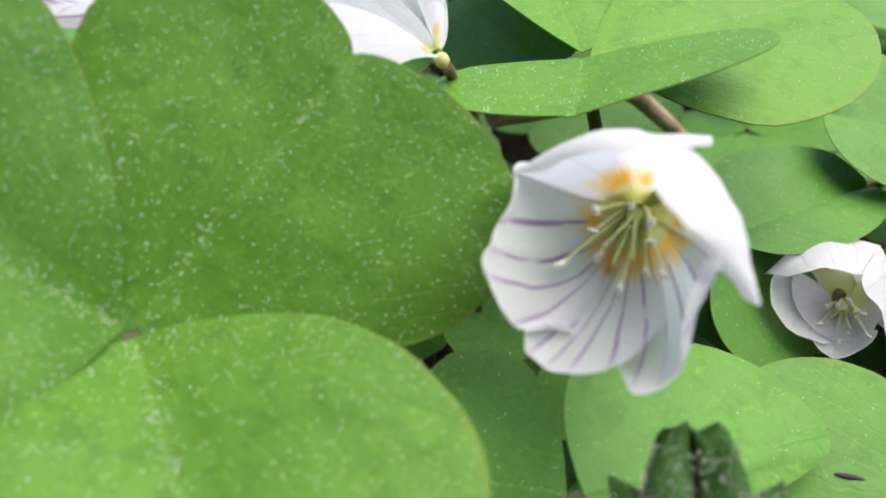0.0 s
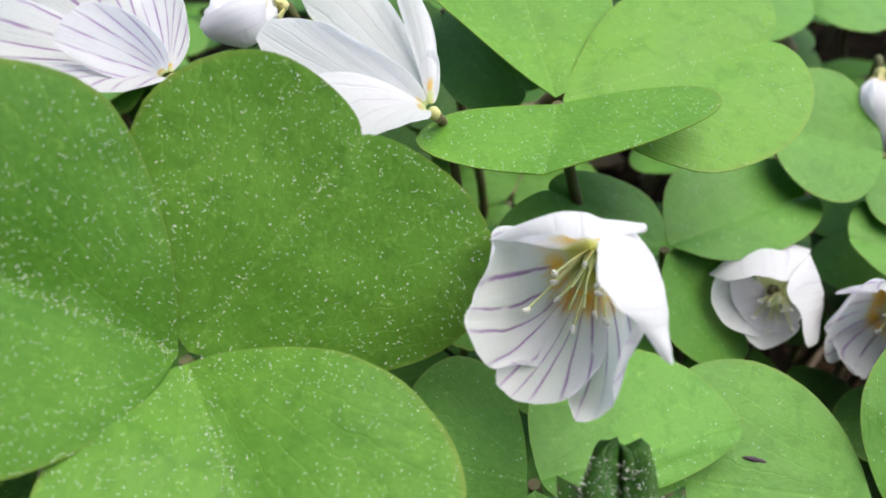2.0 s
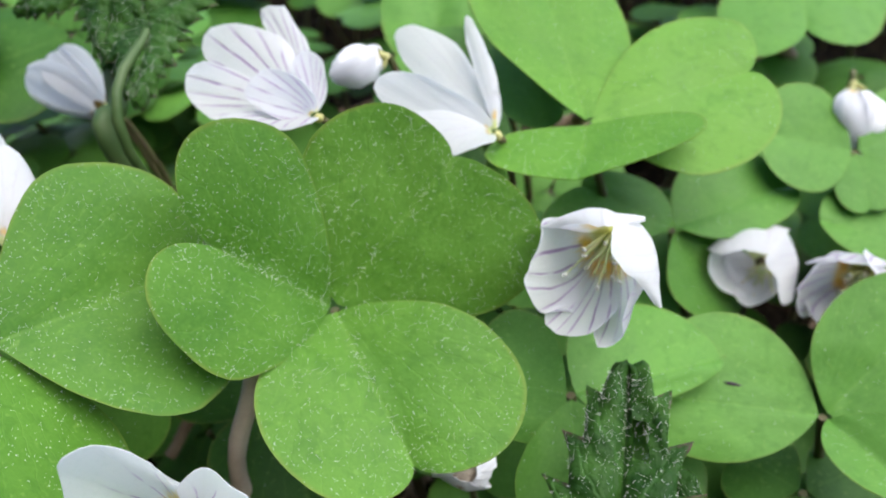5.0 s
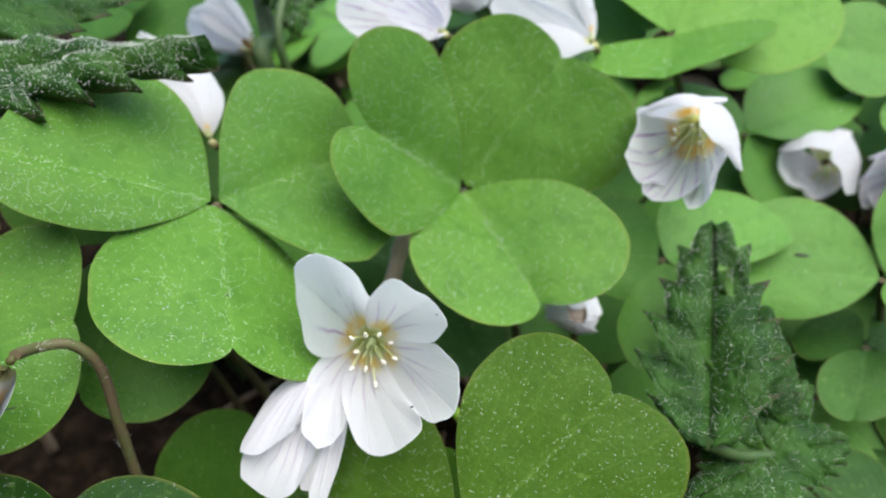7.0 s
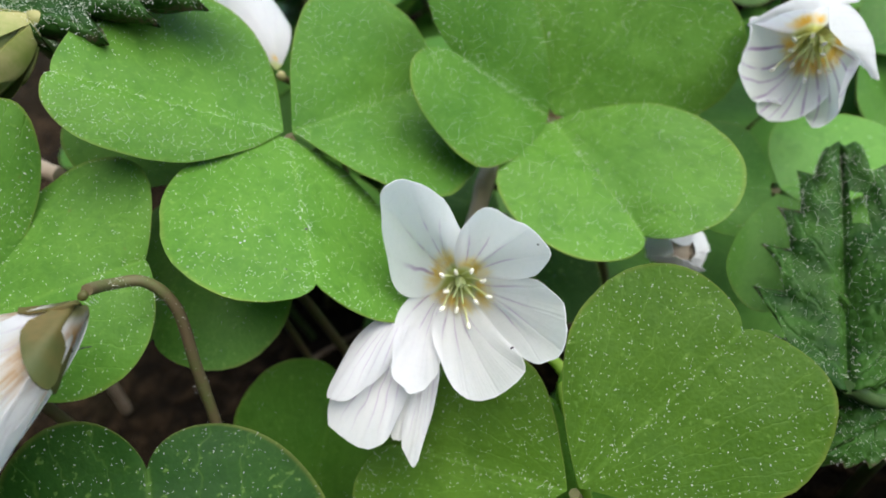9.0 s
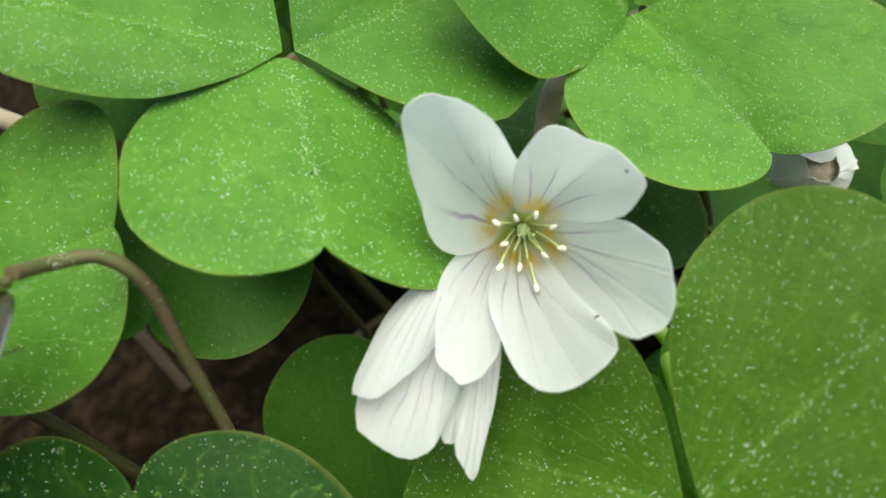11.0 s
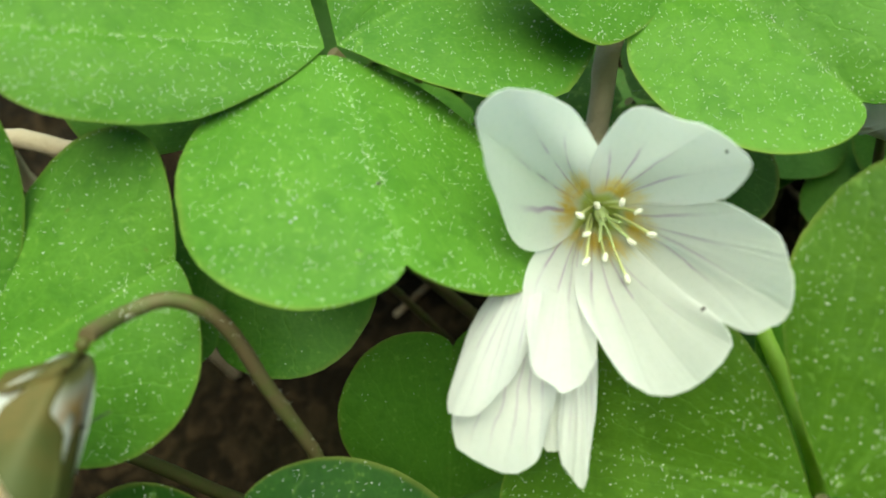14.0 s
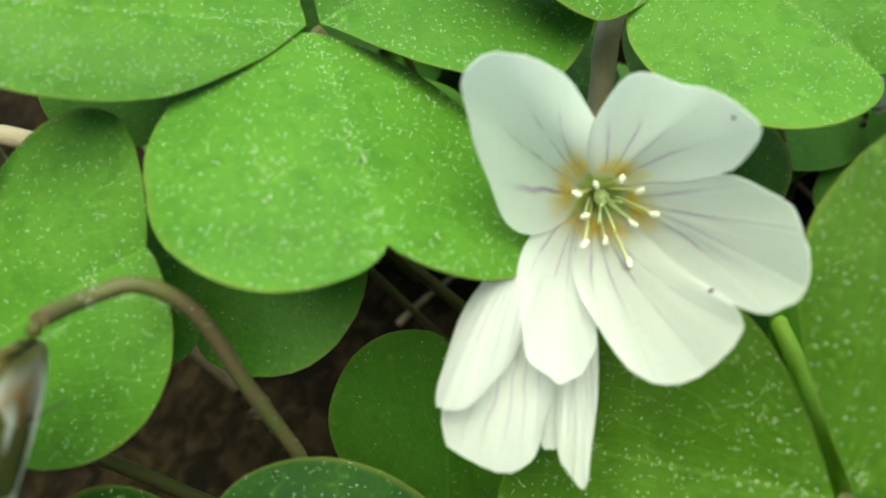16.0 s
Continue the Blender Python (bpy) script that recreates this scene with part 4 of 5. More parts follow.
curved_petal(bell_flower, BELL_EYE, [((0.0039, 0.0332, 0.0785), (0.0029, 0.0306, 0.0794)), ((0.0047, 0.032, 0.0755), (0.0015, 0.0273, 0.0784)), ((0.0052, 0.0301, 0.0733), (0.0012, 0.0257, 0.0776)), ((0.0062, 0.0294, 0.0724), (0.0027, 0.0245, 0.0743)), ((0.0071, 0.0289, 0.0718), (0.0048, 0.0259, 0.0739))], PETAL_LINED, 0.7)
curved_petal(bell_flower, BELL_EYE, [((0.0062, 0.0302, 0.0726), (0.0028, 0.0248, 0.0736)), ((0.0067, 0.0289, 0.0718), (0.0038, 0.0239, 0.0726)), ((0.0078, 0.0284, 0.0719), (0.0049, 0.0233, 0.0722)), ((0.0092, 0.028, 0.0719), (0.0078, 0.023, 0.0729)), ((0.0107, 0.0286, 0.0724), (0.0096, 0.0239, 0.0741))], PETAL_LINED, 2.0)
curved_petal(bell_flower, BELL_EYE, [((0.0097, 0.0285, 0.0713), (0.008, 0.0227, 0.0725)), ((0.0107, 0.0278, 0.0716), (0.009, 0.0219, 0.0721)), ((0.0119, 0.0272, 0.073), (0.0108, 0.0223, 0.073)), ((0.0128, 0.0269, 0.0756), (0.0109, 0.0227, 0.0756)), ((0.013, 0.0267, 0.0769), (0.0119, 0.0247, 0.0786))], PETAL_LINED, 3.3)
curved_petal(bell_flower, BELL_EYE, [((0.0125, 0.0309, 0.0809), (0.0092, 0.0279, 0.0832)), ((0.0139, 0.0294, 0.0799), (0.0094, 0.0258, 0.0823)), ((0.0143, 0.0269, 0.0792), (0.0105, 0.0241, 0.0811)), ((0.0145, 0.0258, 0.078), (0.012, 0.0239, 0.0798)), ((0.0143, 0.025, 0.0771), (0.0137, 0.0235, 0.077))], PETAL_BELL, 4.6)
curved_petal(bell_flower, BELL_EYE, [((0.0038, 0.0326, 0.0793), (0.0047, 0.0314, 0.0802)), ((0.0062, 0.0326, 0.0813), (0.0064, 0.0303, 0.0817)), ((0.0087, 0.0323, 0.0821), (0.0083, 0.0291, 0.0824)), ((0.0104, 0.0316, 0.082), (0.0098, 0.0288, 0.0826)), ((0.0118, 0.0314, 0.0816), (0.0132, 0.0301, 0.082))], PETAL_BELL, 5.9)
DROOP_EYE = (-0.0326, -0.0015, 0.07)
drooping_flower = flower(DROOP_EYE, (-0.257, -0.856, -0.449), [], PETAL_FAINT, 'drooping half-closed white flower seen from behind', stalk=[(-0.0312, 0.0010, 0.0735), (-0.0318, 0.0050, 0.0690), (-0.0310, 0.0080, 0.0504), (-0.0270, 0.0060, 0.0070)], sepal_len=0, sepal_mat=CALYX, cup_r=0.0004)
curved_petal(drooping_flower, DROOP_EYE, [((-0.0353, -0.008, 0.0742), (-0.0375, -0.0138, 0.074)), ((-0.0345, -0.0091, 0.075), (-0.0374, -0.0156, 0.074)), ((-0.0336, -0.0096, 0.0749), (-0.0356, -0.0154, 0.0739)), ((-0.0328, -0.0089, 0.0743), (-0.0339, -0.0138, 0.0735)), ((-0.0322, -0.0077, 0.0734), (-0.0328, -0.0114, 0.0725))], PETAL_DROOP, 0.7)
curved_petal(drooping_flower, DROOP_EYE, [((-0.0361, -0.0105, 0.0728), (-0.038, -0.0163, 0.0725)), ((-0.0349, -0.0113, 0.0724), (-0.0368, -0.0174, 0.0717)), ((-0.0335, -0.0115, 0.0718), (-0.0347, -0.0183, 0.0704)), ((-0.0324, -0.0109, 0.0713), (-0.0328, -0.0175, 0.0697)), ((-0.0316, -0.01, 0.0709), (-0.0321, -0.0154, 0.0694))], PETAL_DROOP, 2.0)
curved_petal(drooping_flower, DROOP_EYE, [((-0.0326, -0.0096, 0.0704), (-0.0331, -0.0159, 0.0685)), ((-0.0314, -0.0097, 0.0703), (-0.0318, -0.0161, 0.0681)), ((-0.0304, -0.0093, 0.0701), (-0.0305, -0.015, 0.0681)), ((-0.0299, -0.0083, 0.0699), (-0.0297, -0.0125, 0.0688))], PETAL_DROOP, 3.3)
curved_petal(drooping_flower, DROOP_EYE, [((-0.0308, -0.0105, 0.0701), (-0.0316, -0.016, 0.0689)), ((-0.0302, -0.0106, 0.0704), (-0.0308, -0.0178, 0.0681)), ((-0.0296, -0.0103, 0.0703), (-0.0299, -0.0181, 0.0677)), ((-0.029, -0.009, 0.0703), (-0.029, -0.0126, 0.069))], PETAL_DROOP, 4.6)
SIDE_EYE = (-0.0235, 0.0435, 0.0865)
side_flower = flower(SIDE_EYE, (-0.650, -0.426, 0.629), [], PETAL_SIDE, 'half-open white flower with mauve veins, seen from the side', stalk=[(-0.0221, 0.0453, 0.0832), (-0.0211, 0.0463, 0.0762), (-0.0211, 0.0483, 0.0662), (-0.0211, 0.0533, 0.0070)], sepal_len=0, sepal_mat=CALYX, cup_r=0.0006)
curved_petal(side_flower, SIDE_EYE, [((-0.033, 0.0483, 0.0891), (-0.0391, 0.0505, 0.0912)), ((-0.0316, 0.0493, 0.0899), (-0.0374, 0.0528, 0.0934)), ((-0.0294, 0.0499, 0.0901), (-0.0327, 0.0536, 0.0932)), ((-0.0276, 0.0498, 0.0896), (-0.0286, 0.0529, 0.0917)), ((-0.026, 0.0492, 0.0887), (-0.0269, 0.0512, 0.0895))], PETAL_SIDE, 0.9, nu=14, nv=12)
curved_petal(side_flower, SIDE_EYE, [((-0.0317, 0.046, 0.0901), (-0.0369, 0.0454, 0.0935)), ((-0.0315, 0.0448, 0.0888), (-0.0378, 0.0433, 0.0914)), ((-0.0307, 0.044, 0.0878), (-0.0369, 0.0418, 0.0896)), ((-0.03, 0.0435, 0.0871), (-0.0348, 0.0408, 0.0881)), ((-0.0289, 0.0431, 0.0864), (-0.0321, 0.041, 0.0877))], PETAL_SIDE, 2.6, nu=14, nv=12)
curved_petal(side_flower, SIDE_EYE, [((-0.0254, 0.0406, 0.0882), (-0.0294, 0.0402, 0.09)), ((-0.0262, 0.0414, 0.0892), (-0.0301, 0.0412, 0.0912)), ((-0.0255, 0.0423, 0.09), (-0.0291, 0.0424, 0.0924)), ((-0.0244, 0.0428, 0.0903), (-0.0274, 0.0433, 0.093)), ((-0.0232, 0.0426, 0.0899), (-0.0249, 0.0432, 0.0924))], PETAL_SIDE, 4.3, nu=14, nv=12)
curved_petal(side_flower, SIDE_EYE, [((-0.0255, 0.0471, 0.0893), (-0.0266, 0.0488, 0.0913)), ((-0.0243, 0.0474, 0.0894), (-0.0248, 0.0496, 0.0918)), ((-0.0234, 0.0473, 0.0891), (-0.0231, 0.049, 0.0909)), ((-0.0228, 0.0465, 0.0881), (-0.0226, 0.0479, 0.0895))], PETAL_SIDE, 6.0, nu=14, nv=12)
curved_petal(side_flower, SIDE_EYE, [((-0.029, 0.0527, 0.09), (-0.0328, 0.0572, 0.0927)), ((-0.0284, 0.0531, 0.0904), (-0.0319, 0.0581, 0.0935)), ((-0.0274, 0.0536, 0.0907), (-0.0296, 0.0584, 0.0933)), ((-0.0262, 0.0533, 0.0902), (-0.0283, 0.0569, 0.0915))], PETAL_SIDE, 7.7, nu=14, nv=12)
curved_petal(side_flower, SIDE_EYE, [((-0.0294, 0.0406, 0.089), (-0.0338, 0.0388, 0.0894)), ((-0.0274, 0.0405, 0.0884), (-0.0304, 0.0388, 0.0887)), ((-0.0254, 0.0404, 0.088), (-0.0264, 0.0387, 0.0878)), ((-0.0233, 0.0407, 0.0879), (-0.0239, 0.0392, 0.0879))], PETAL_SIDE, 9.4, nu=14, nv=12)
TURNED_EYE = (-0.0027, 0.047, 0.0817)
turned_flower = flower(TURNED_EYE, (-0.464, -0.055, 0.884), [], PETAL_SNOW, 'white flower turned away, with a pale yellow base', stalk=[(-0.0018, 0.0490, 0.0787), (-0.0008, 0.0500, 0.0717), (-0.0008, 0.0520, 0.0617), (-0.0008, 0.0570, 0.0070)], sepal_len=0, sepal_mat=CALYX, cup_r=0.0006)
curved_petal(turned_flower, TURNED_EYE, [((-0.0103, 0.0533, 0.0841), (-0.0158, 0.0574, 0.0866)), ((-0.0095, 0.0543, 0.085), (-0.0161, 0.0595, 0.0889)), ((-0.008, 0.0549, 0.0853), (-0.014, 0.0603, 0.0894)), ((-0.0065, 0.0548, 0.0849), (-0.0105, 0.0601, 0.0885)), ((-0.0052, 0.0544, 0.0842), (-0.0075, 0.0589, 0.0866)), ((-0.0041, 0.0534, 0.0829), (-0.0058, 0.057, 0.0841))], PETAL_SNOW, 0.9, nu=14, nv=12)
curved_petal(turned_flower, TURNED_EYE, [((-0.0101, 0.0458, 0.0833), (-0.0169, 0.0464, 0.0869)), ((-0.0098, 0.0468, 0.0844), (-0.0168, 0.0479, 0.0885)), ((-0.0088, 0.0476, 0.0851), (-0.0145, 0.049, 0.0891)), ((-0.0074, 0.0481, 0.0853), (-0.0117, 0.0491, 0.0887)), ((-0.0057, 0.0479, 0.0848), (-0.0092, 0.0485, 0.0876))], PETAL_SNOW, 2.6, nu=14, nv=12)
curved_petal(turned_flower, TURNED_EYE, [((-0.0077, 0.0454, 0.0854), (-0.0125, 0.0441, 0.0865)), ((-0.007, 0.0444, 0.0841), (-0.0102, 0.0425, 0.0842)), ((-0.0059, 0.0436, 0.0832), (-0.0078, 0.0413, 0.0825)), ((-0.0047, 0.0436, 0.0829), (-0.0057, 0.0419, 0.0827)), ((-0.0033, 0.044, 0.083), (-0.0036, 0.0427, 0.0831))], PETAL_SNOW, 4.3, nu=14, nv=12)
curved_petal(turned_flower, TURNED_EYE, [((-0.005, 0.0534, 0.086), (-0.007, 0.0575, 0.0894)), ((-0.0046, 0.0545, 0.0872), (-0.0067, 0.0591, 0.0911)), ((-0.0038, 0.0547, 0.0872), (-0.0058, 0.0587, 0.0904)), ((-0.0031, 0.0536, 0.0859), (-0.005, 0.0569, 0.0883))], PETAL_SNOW, 6.0, nu=14, nv=12)
curved_petal(turned_flower, TURNED_EYE, [((-0.0035, 0.0493, 0.0828), (-0.0038, 0.0508, 0.0845)), ((-0.0028, 0.0498, 0.0832), (-0.003, 0.0515, 0.0851)), ((-0.0023, 0.0494, 0.0827), (-0.0022, 0.0512, 0.0846))], PETAL_SNOW, 7.7, nu=14, nv=12)
SMALL_EYE = (-0.0175, 0.0562, 0.0871)
small_bud = flower(SMALL_EYE, (-0.8183, -0.5742, -0.026), [], PETAL_SNOW, 'small closed white flower bud', stalk=[(-0.0158, 0.0576, 0.0833), (-0.0148, 0.0586, 0.0763), (-0.0148, 0.0606, 0.0663), (-0.0148, 0.0656, 0.0070)], name='flower_bud', sepal_len=0.0014, sepal_mat=CALYX, cup_r=0.0006, core=(0.0035, 0.0026, 0.0033))
curved_petal(small_bud, SMALL_EYE, [((-0.0192, 0.0558, 0.0885), (-0.0229, 0.0544, 0.0877)), ((-0.0196, 0.0522, 0.0895), (-0.0235, 0.0527, 0.0875)), ((-0.0196, 0.051, 0.0881), (-0.0232, 0.0518, 0.0865)), ((-0.019, 0.0522, 0.0861), (-0.0223, 0.0522, 0.0853))], PETAL_SNOW, 0.6, nu=14, nv=12)
curved_petal(small_bud, SMALL_EYE, [((-0.0186, 0.0561, 0.0887), (-0.0224, 0.055, 0.0882)), ((-0.0195, 0.058, 0.0879), (-0.0235, 0.0563, 0.0869)), ((-0.0199, 0.0596, 0.0868), (-0.0238, 0.0574, 0.0852))], PETAL_SNOW, 2.5, nu=14, nv=12)
LIGHT_EYE = (0.037, 0.0562, 0.0509)
light_flower = flower(LIGHT_EYE, (-0.42, -0.86, 0.28), [], PETAL_BACK, 'half-open white flower, one petal folded over its mouth', stalk=[(0.0361, 0.0562, 0.0521), (0.0371, 0.0572, 0.0451), (0.0371, 0.0592, 0.0351), (0.0371, 0.0642, 0.0070)], stamens=10, stamen_len=0.006, sepal_len=0, sepal_mat=CALYX)
curved_petal(light_flower, LIGHT_EYE, [((0.0318, 0.0558, 0.0545), (0.0277, 0.0528, 0.058)), ((0.0313, 0.0545, 0.0533), (0.0271, 0.0508, 0.0561)), ((0.0318, 0.0534, 0.0519), (0.0285, 0.0489, 0.0537)), ((0.0335, 0.0526, 0.0508), (0.0326, 0.0482, 0.0521))], PETAL_BACK, 0.9, nu=14, nv=12)
curved_petal(light_flower, LIGHT_EYE, [((0.0331, 0.0529, 0.0511), (0.0307, 0.0483, 0.0526)), ((0.034, 0.0524, 0.0504), (0.0326, 0.0475, 0.0513)), ((0.0357, 0.0524, 0.05), (0.0351, 0.0481, 0.0515)), ((0.0375, 0.053, 0.0504), (0.0375, 0.0496, 0.0527))], PETAL_BACK, 2.6, nu=14, nv=12)
curved_petal(light_flower, LIGHT_EYE, [((0.0389, 0.0554, 0.0571), (0.0339, 0.0497, 0.0593)), ((0.0402, 0.0538, 0.0551), (0.0344, 0.0485, 0.058)), ((0.0403, 0.0523, 0.0535), (0.0355, 0.0476, 0.0568)), ((0.0397, 0.0506, 0.0518), (0.036, 0.0449, 0.0538))], PETAL_BACK, 4.3, nu=14, nv=12)
curved_petal(light_flower, LIGHT_EYE, [((0.0291, 0.0551, 0.0558), (0.0283, 0.0497, 0.0591)), ((0.0315, 0.0572, 0.0576), (0.0307, 0.0505, 0.0595)), ((0.0346, 0.0582, 0.058), (0.0331, 0.0506, 0.059)), ((0.0385, 0.0577, 0.0567), (0.035, 0.0504, 0.0584))], PETAL_BACK, 6.0, nu=14, nv=12)
curved_petal(light_flower, LIGHT_EYE, [((0.0383, 0.0575, 0.0536), (0.0391, 0.0542, 0.0558)), ((0.039, 0.0563, 0.0522), (0.0399, 0.0528, 0.0542)), ((0.0392, 0.0548, 0.0505), (0.0394, 0.051, 0.0523))], PETAL_BACK, 7.7, nu=14, nv=12)
curved_petal(light_flower, LIGHT_EYE, [((0.034, 0.0563, 0.0532), (0.03, 0.0548, 0.056)), ((0.034, 0.0551, 0.0519), (0.0305, 0.0524, 0.0534)), ((0.0354, 0.0542, 0.0505), (0.0335, 0.0507, 0.0509)), ((0.0376, 0.0545, 0.0505), (0.0379, 0.0515, 0.0509)), ((0.0386, 0.056, 0.0519), (0.0394, 0.0548, 0.0542))], PETAL_BACK, 4.4, nu=14, nv=12)
flower((0.0503, 0.0533, 0.0526), (-0.578, -0.788, 0.210), closed(5, 0.0125, 0.0054, 60, -6, 0.9, 30, seed=502), PETAL_LINED, 'white flower with a yellow throat', stalk=[(0.0513, 0.0553, 0.0496), (0.0523, 0.0563, 0.0426), (0.0523, 0.0583, 0.0326), (0.0523, 0.0633, 0.0070)], stamens=8)
HANGING_EYE = (0.0527, 0.081, 0.0671)
hanging_bud = flower(HANGING_EYE, (0.1479, -0.658, -0.7383), [], PETAL_SNOW, 'closed white flower bud hanging from its stalk', stalk=[(0.0527, 0.083, 0.0686), (0.0546, 0.0865, 0.0646), (0.0556, 0.0895, 0.0466), (0.0546, 0.0905, 0.0070)], name='flower_bud', sepal_len=0.0014, sepal_mat=CALYX, cup_r=0.0007, core=(0.0056, 0.0044, 0.0048))
curved_petal(hanging_bud, HANGING_EYE, [((0.0485, 0.0746, 0.067), (0.051, 0.0727, 0.0614)), ((0.0492, 0.0727, 0.0671), (0.0521, 0.0721, 0.0606)), ((0.0514, 0.0728, 0.0667), (0.0539, 0.0722, 0.0604)), ((0.0539, 0.0748, 0.0662), (0.0554, 0.0728, 0.0608))], PETAL_SNOW, 0.6, nu=14, nv=12)
curved_petal(hanging_bud, HANGING_EYE, [((0.0532, 0.0745, 0.0666), (0.0543, 0.0724, 0.0605)), ((0.0578, 0.0774, 0.0637), (0.0576, 0.0755, 0.0602)), ((0.0597, 0.0818, 0.0607), (0.0576, 0.0769, 0.0588))], PETAL_SNOW, 2.5, nu=14, nv=12)
curved_petal(hanging_bud, HANGING_EYE, [((0.0489, 0.0742, 0.0673), (0.0512, 0.0727, 0.0614)), ((0.048, 0.0764, 0.0646), (0.0502, 0.0751, 0.0613)), ((0.0506, 0.0811, 0.0617), (0.0523, 0.0766, 0.0595))], PETAL_SNOW, 4.4, nu=14, nv=12)
WITHER_EYE = (-0.0056, 0.0167, 0.0586)
withering_bud = flower(WITHER_EYE, (0.2519, -0.7557, 0.6046), [], PETAL_CORE, 'small withering white flower, tips still folded', stalk=[(-0.0062, 0.0176, 0.0604), (-0.0056, 0.0186, 0.0549), (-0.0054, 0.0206, 0.0409), (-0.0044, 0.0246, 0.007)], name='flower_bud', sepal_len=0, cup_r=0.0008)
curved_petal(withering_bud, WITHER_EYE, [((-0.0076, 0.0161, 0.0631), (-0.0063, 0.0130, 0.0638)), ((-0.0055, 0.0170, 0.0633), (-0.0051, 0.0128, 0.0633)), ((-0.0036, 0.0169, 0.0627), (-0.0039, 0.0131, 0.0633))], PETAL_CORE, 0.5, nu=16, nv=14)
curved_petal(withering_bud, WITHER_EYE, [((-0.0036, 0.0169, 0.0627), (-0.0039, 0.0131, 0.0633)), ((-0.0024, 0.0161, 0.0616), (-0.0037, 0.0126, 0.0627)), ((-0.0020, 0.0151, 0.0604), (-0.0037, 0.0123, 0.0623))], PETAL_CORE, 1.8, nu=16, nv=14)
curved_petal(withering_bud, WITHER_EYE, [((-0.0020, 0.0151, 0.0604), (-0.0037, 0.0123, 0.0623)), ((-0.0024, 0.0140, 0.0594), (-0.0039, 0.0120, 0.0621)), ((-0.0031, 0.0132, 0.0588), (-0.0044, 0.0118, 0.0620))], PETAL_CORE, 3.1, nu=16, nv=14)
curved_petal(withering_bud, WITHER_EYE, [((-0.0031, 0.0132, 0.0588), (-0.0044, 0.0118, 0.0620)), ((-0.0053, 0.0126, 0.0587), (-0.0052, 0.0117, 0.0622)), ((-0.0085, 0.0135, 0.0606), (-0.0060, 0.0119, 0.0627))], PETAL_CORE, 4.4, nu=16, nv=14)
curved_petal(withering_bud, WITHER_EYE, [((-0.0085, 0.0135, 0.0606), (-0.0060, 0.0119, 0.0627)), ((-0.0090, 0.0147, 0.0620), (-0.0062, 0.0125, 0.0633)), ((-0.0076, 0.0161, 0.0631), (-0.0063, 0.0130, 0.0638))], PETAL_CORE, 5.7, nu=16, nv=14)
under(withering_bud, part("withered_core", ball((-0.0051, 0.0139, 0.0611), (0.2519, -0.7557, 0.6046), 0.0022, 0.0018, None, 12), DRY_PALE))
flower((-0.0613, 0.0606, 0.0769), (-0.758, 0.223, 0.613), closed(5, 0.0112, 0.0042, 36, 2, 0.8, 0, seed=612), PETAL_SNOW, 'white flower seen from behind in shade', stalk=[(-0.0603, 0.0626, 0.0739), (-0.0593, 0.0636, 0.0669), (-0.0593, 0.0656, 0.0569), (-0.0593, 0.0706, 0.0070)], sepal_len=0.0024)
HIDDEN_EYE = (-0.051, 0.0219, 0.0849)
hidden_flower = flower(HIDDEN_EYE, (-0.55, 0.1, 0.83), [], PETAL_SNOW, 'white flower half hidden behind leaves', stalk=[(-0.05, 0.0239, 0.0809), (-0.051, 0.0299, 0.0689), (-0.0540, 0.0330, 0.0500), (-0.0560, 0.0394, 0.0070)], sepal_len=0, sepal_mat=CALYX, cup_r=0.0006)
curved_petal(hidden_flower, HIDDEN_EYE, [((-0.0581, 0.0276, 0.0888), (-0.0663, 0.0299, 0.0894)), ((-0.0563, 0.0282, 0.0891), (-0.0623, 0.0316, 0.0903)), ((-0.0544, 0.0283, 0.0888), (-0.058, 0.0316, 0.0901)), ((-0.0532, 0.0289, 0.0877), (-0.0555, 0.034, 0.0892)), ((-0.0518, 0.028, 0.0865), (-0.0535, 0.0334, 0.0859))], PETAL_SNOW, 0.9, nu=14, nv=12)
curved_petal(hidden_flower, HIDDEN_EYE, [((-0.0606, 0.0354, 0.0881), (-0.0702, 0.0435, 0.0885)), ((-0.0594, 0.0359, 0.0884), (-0.069, 0.0445, 0.0892)), ((-0.0576, 0.0355, 0.0876), (-0.0638, 0.0419, 0.0883))], PETAL_SNOW, 2.6, nu=14, nv=12)
BUD_EYE = (-0.0518, -0.0177, 0.0905)
near_bud = flower(BUD_EYE, (-0.272, -0.94, -0.2), [], PETAL_BUD, 'nodding closed white flower with yellowish green sepals', stalk=[(-0.0523, -0.0141, 0.0883), (-0.0508, -0.0124, 0.0866), (-0.0495, -0.0125, 0.0832), (-0.0498, -0.0144, 0.0770), (-0.0504, -0.0162, 0.0697), (-0.0514, -0.0197, 0.0565), (-0.0520, -0.0120, 0.0070)], sepal_len=0, sepal_mat=SEPAL_DARK, cup_r=0.0004, stalk_r=0.0005, stalk_hairs=320)
curved_petal(near_bud, BUD_EYE, [((-0.0535, -0.0212, 0.0924), (-0.0588, -0.0237, 0.0924)), ((-0.0514, -0.0238, 0.0927), (-0.0559, -0.0279, 0.0923)), ((-0.0507, -0.0248, 0.0916), (-0.0549, -0.0307, 0.09)), ((-0.0507, -0.0242, 0.0903), (-0.0548, -0.0309, 0.0872))], PETAL_BUD, 0.4, nv=14)
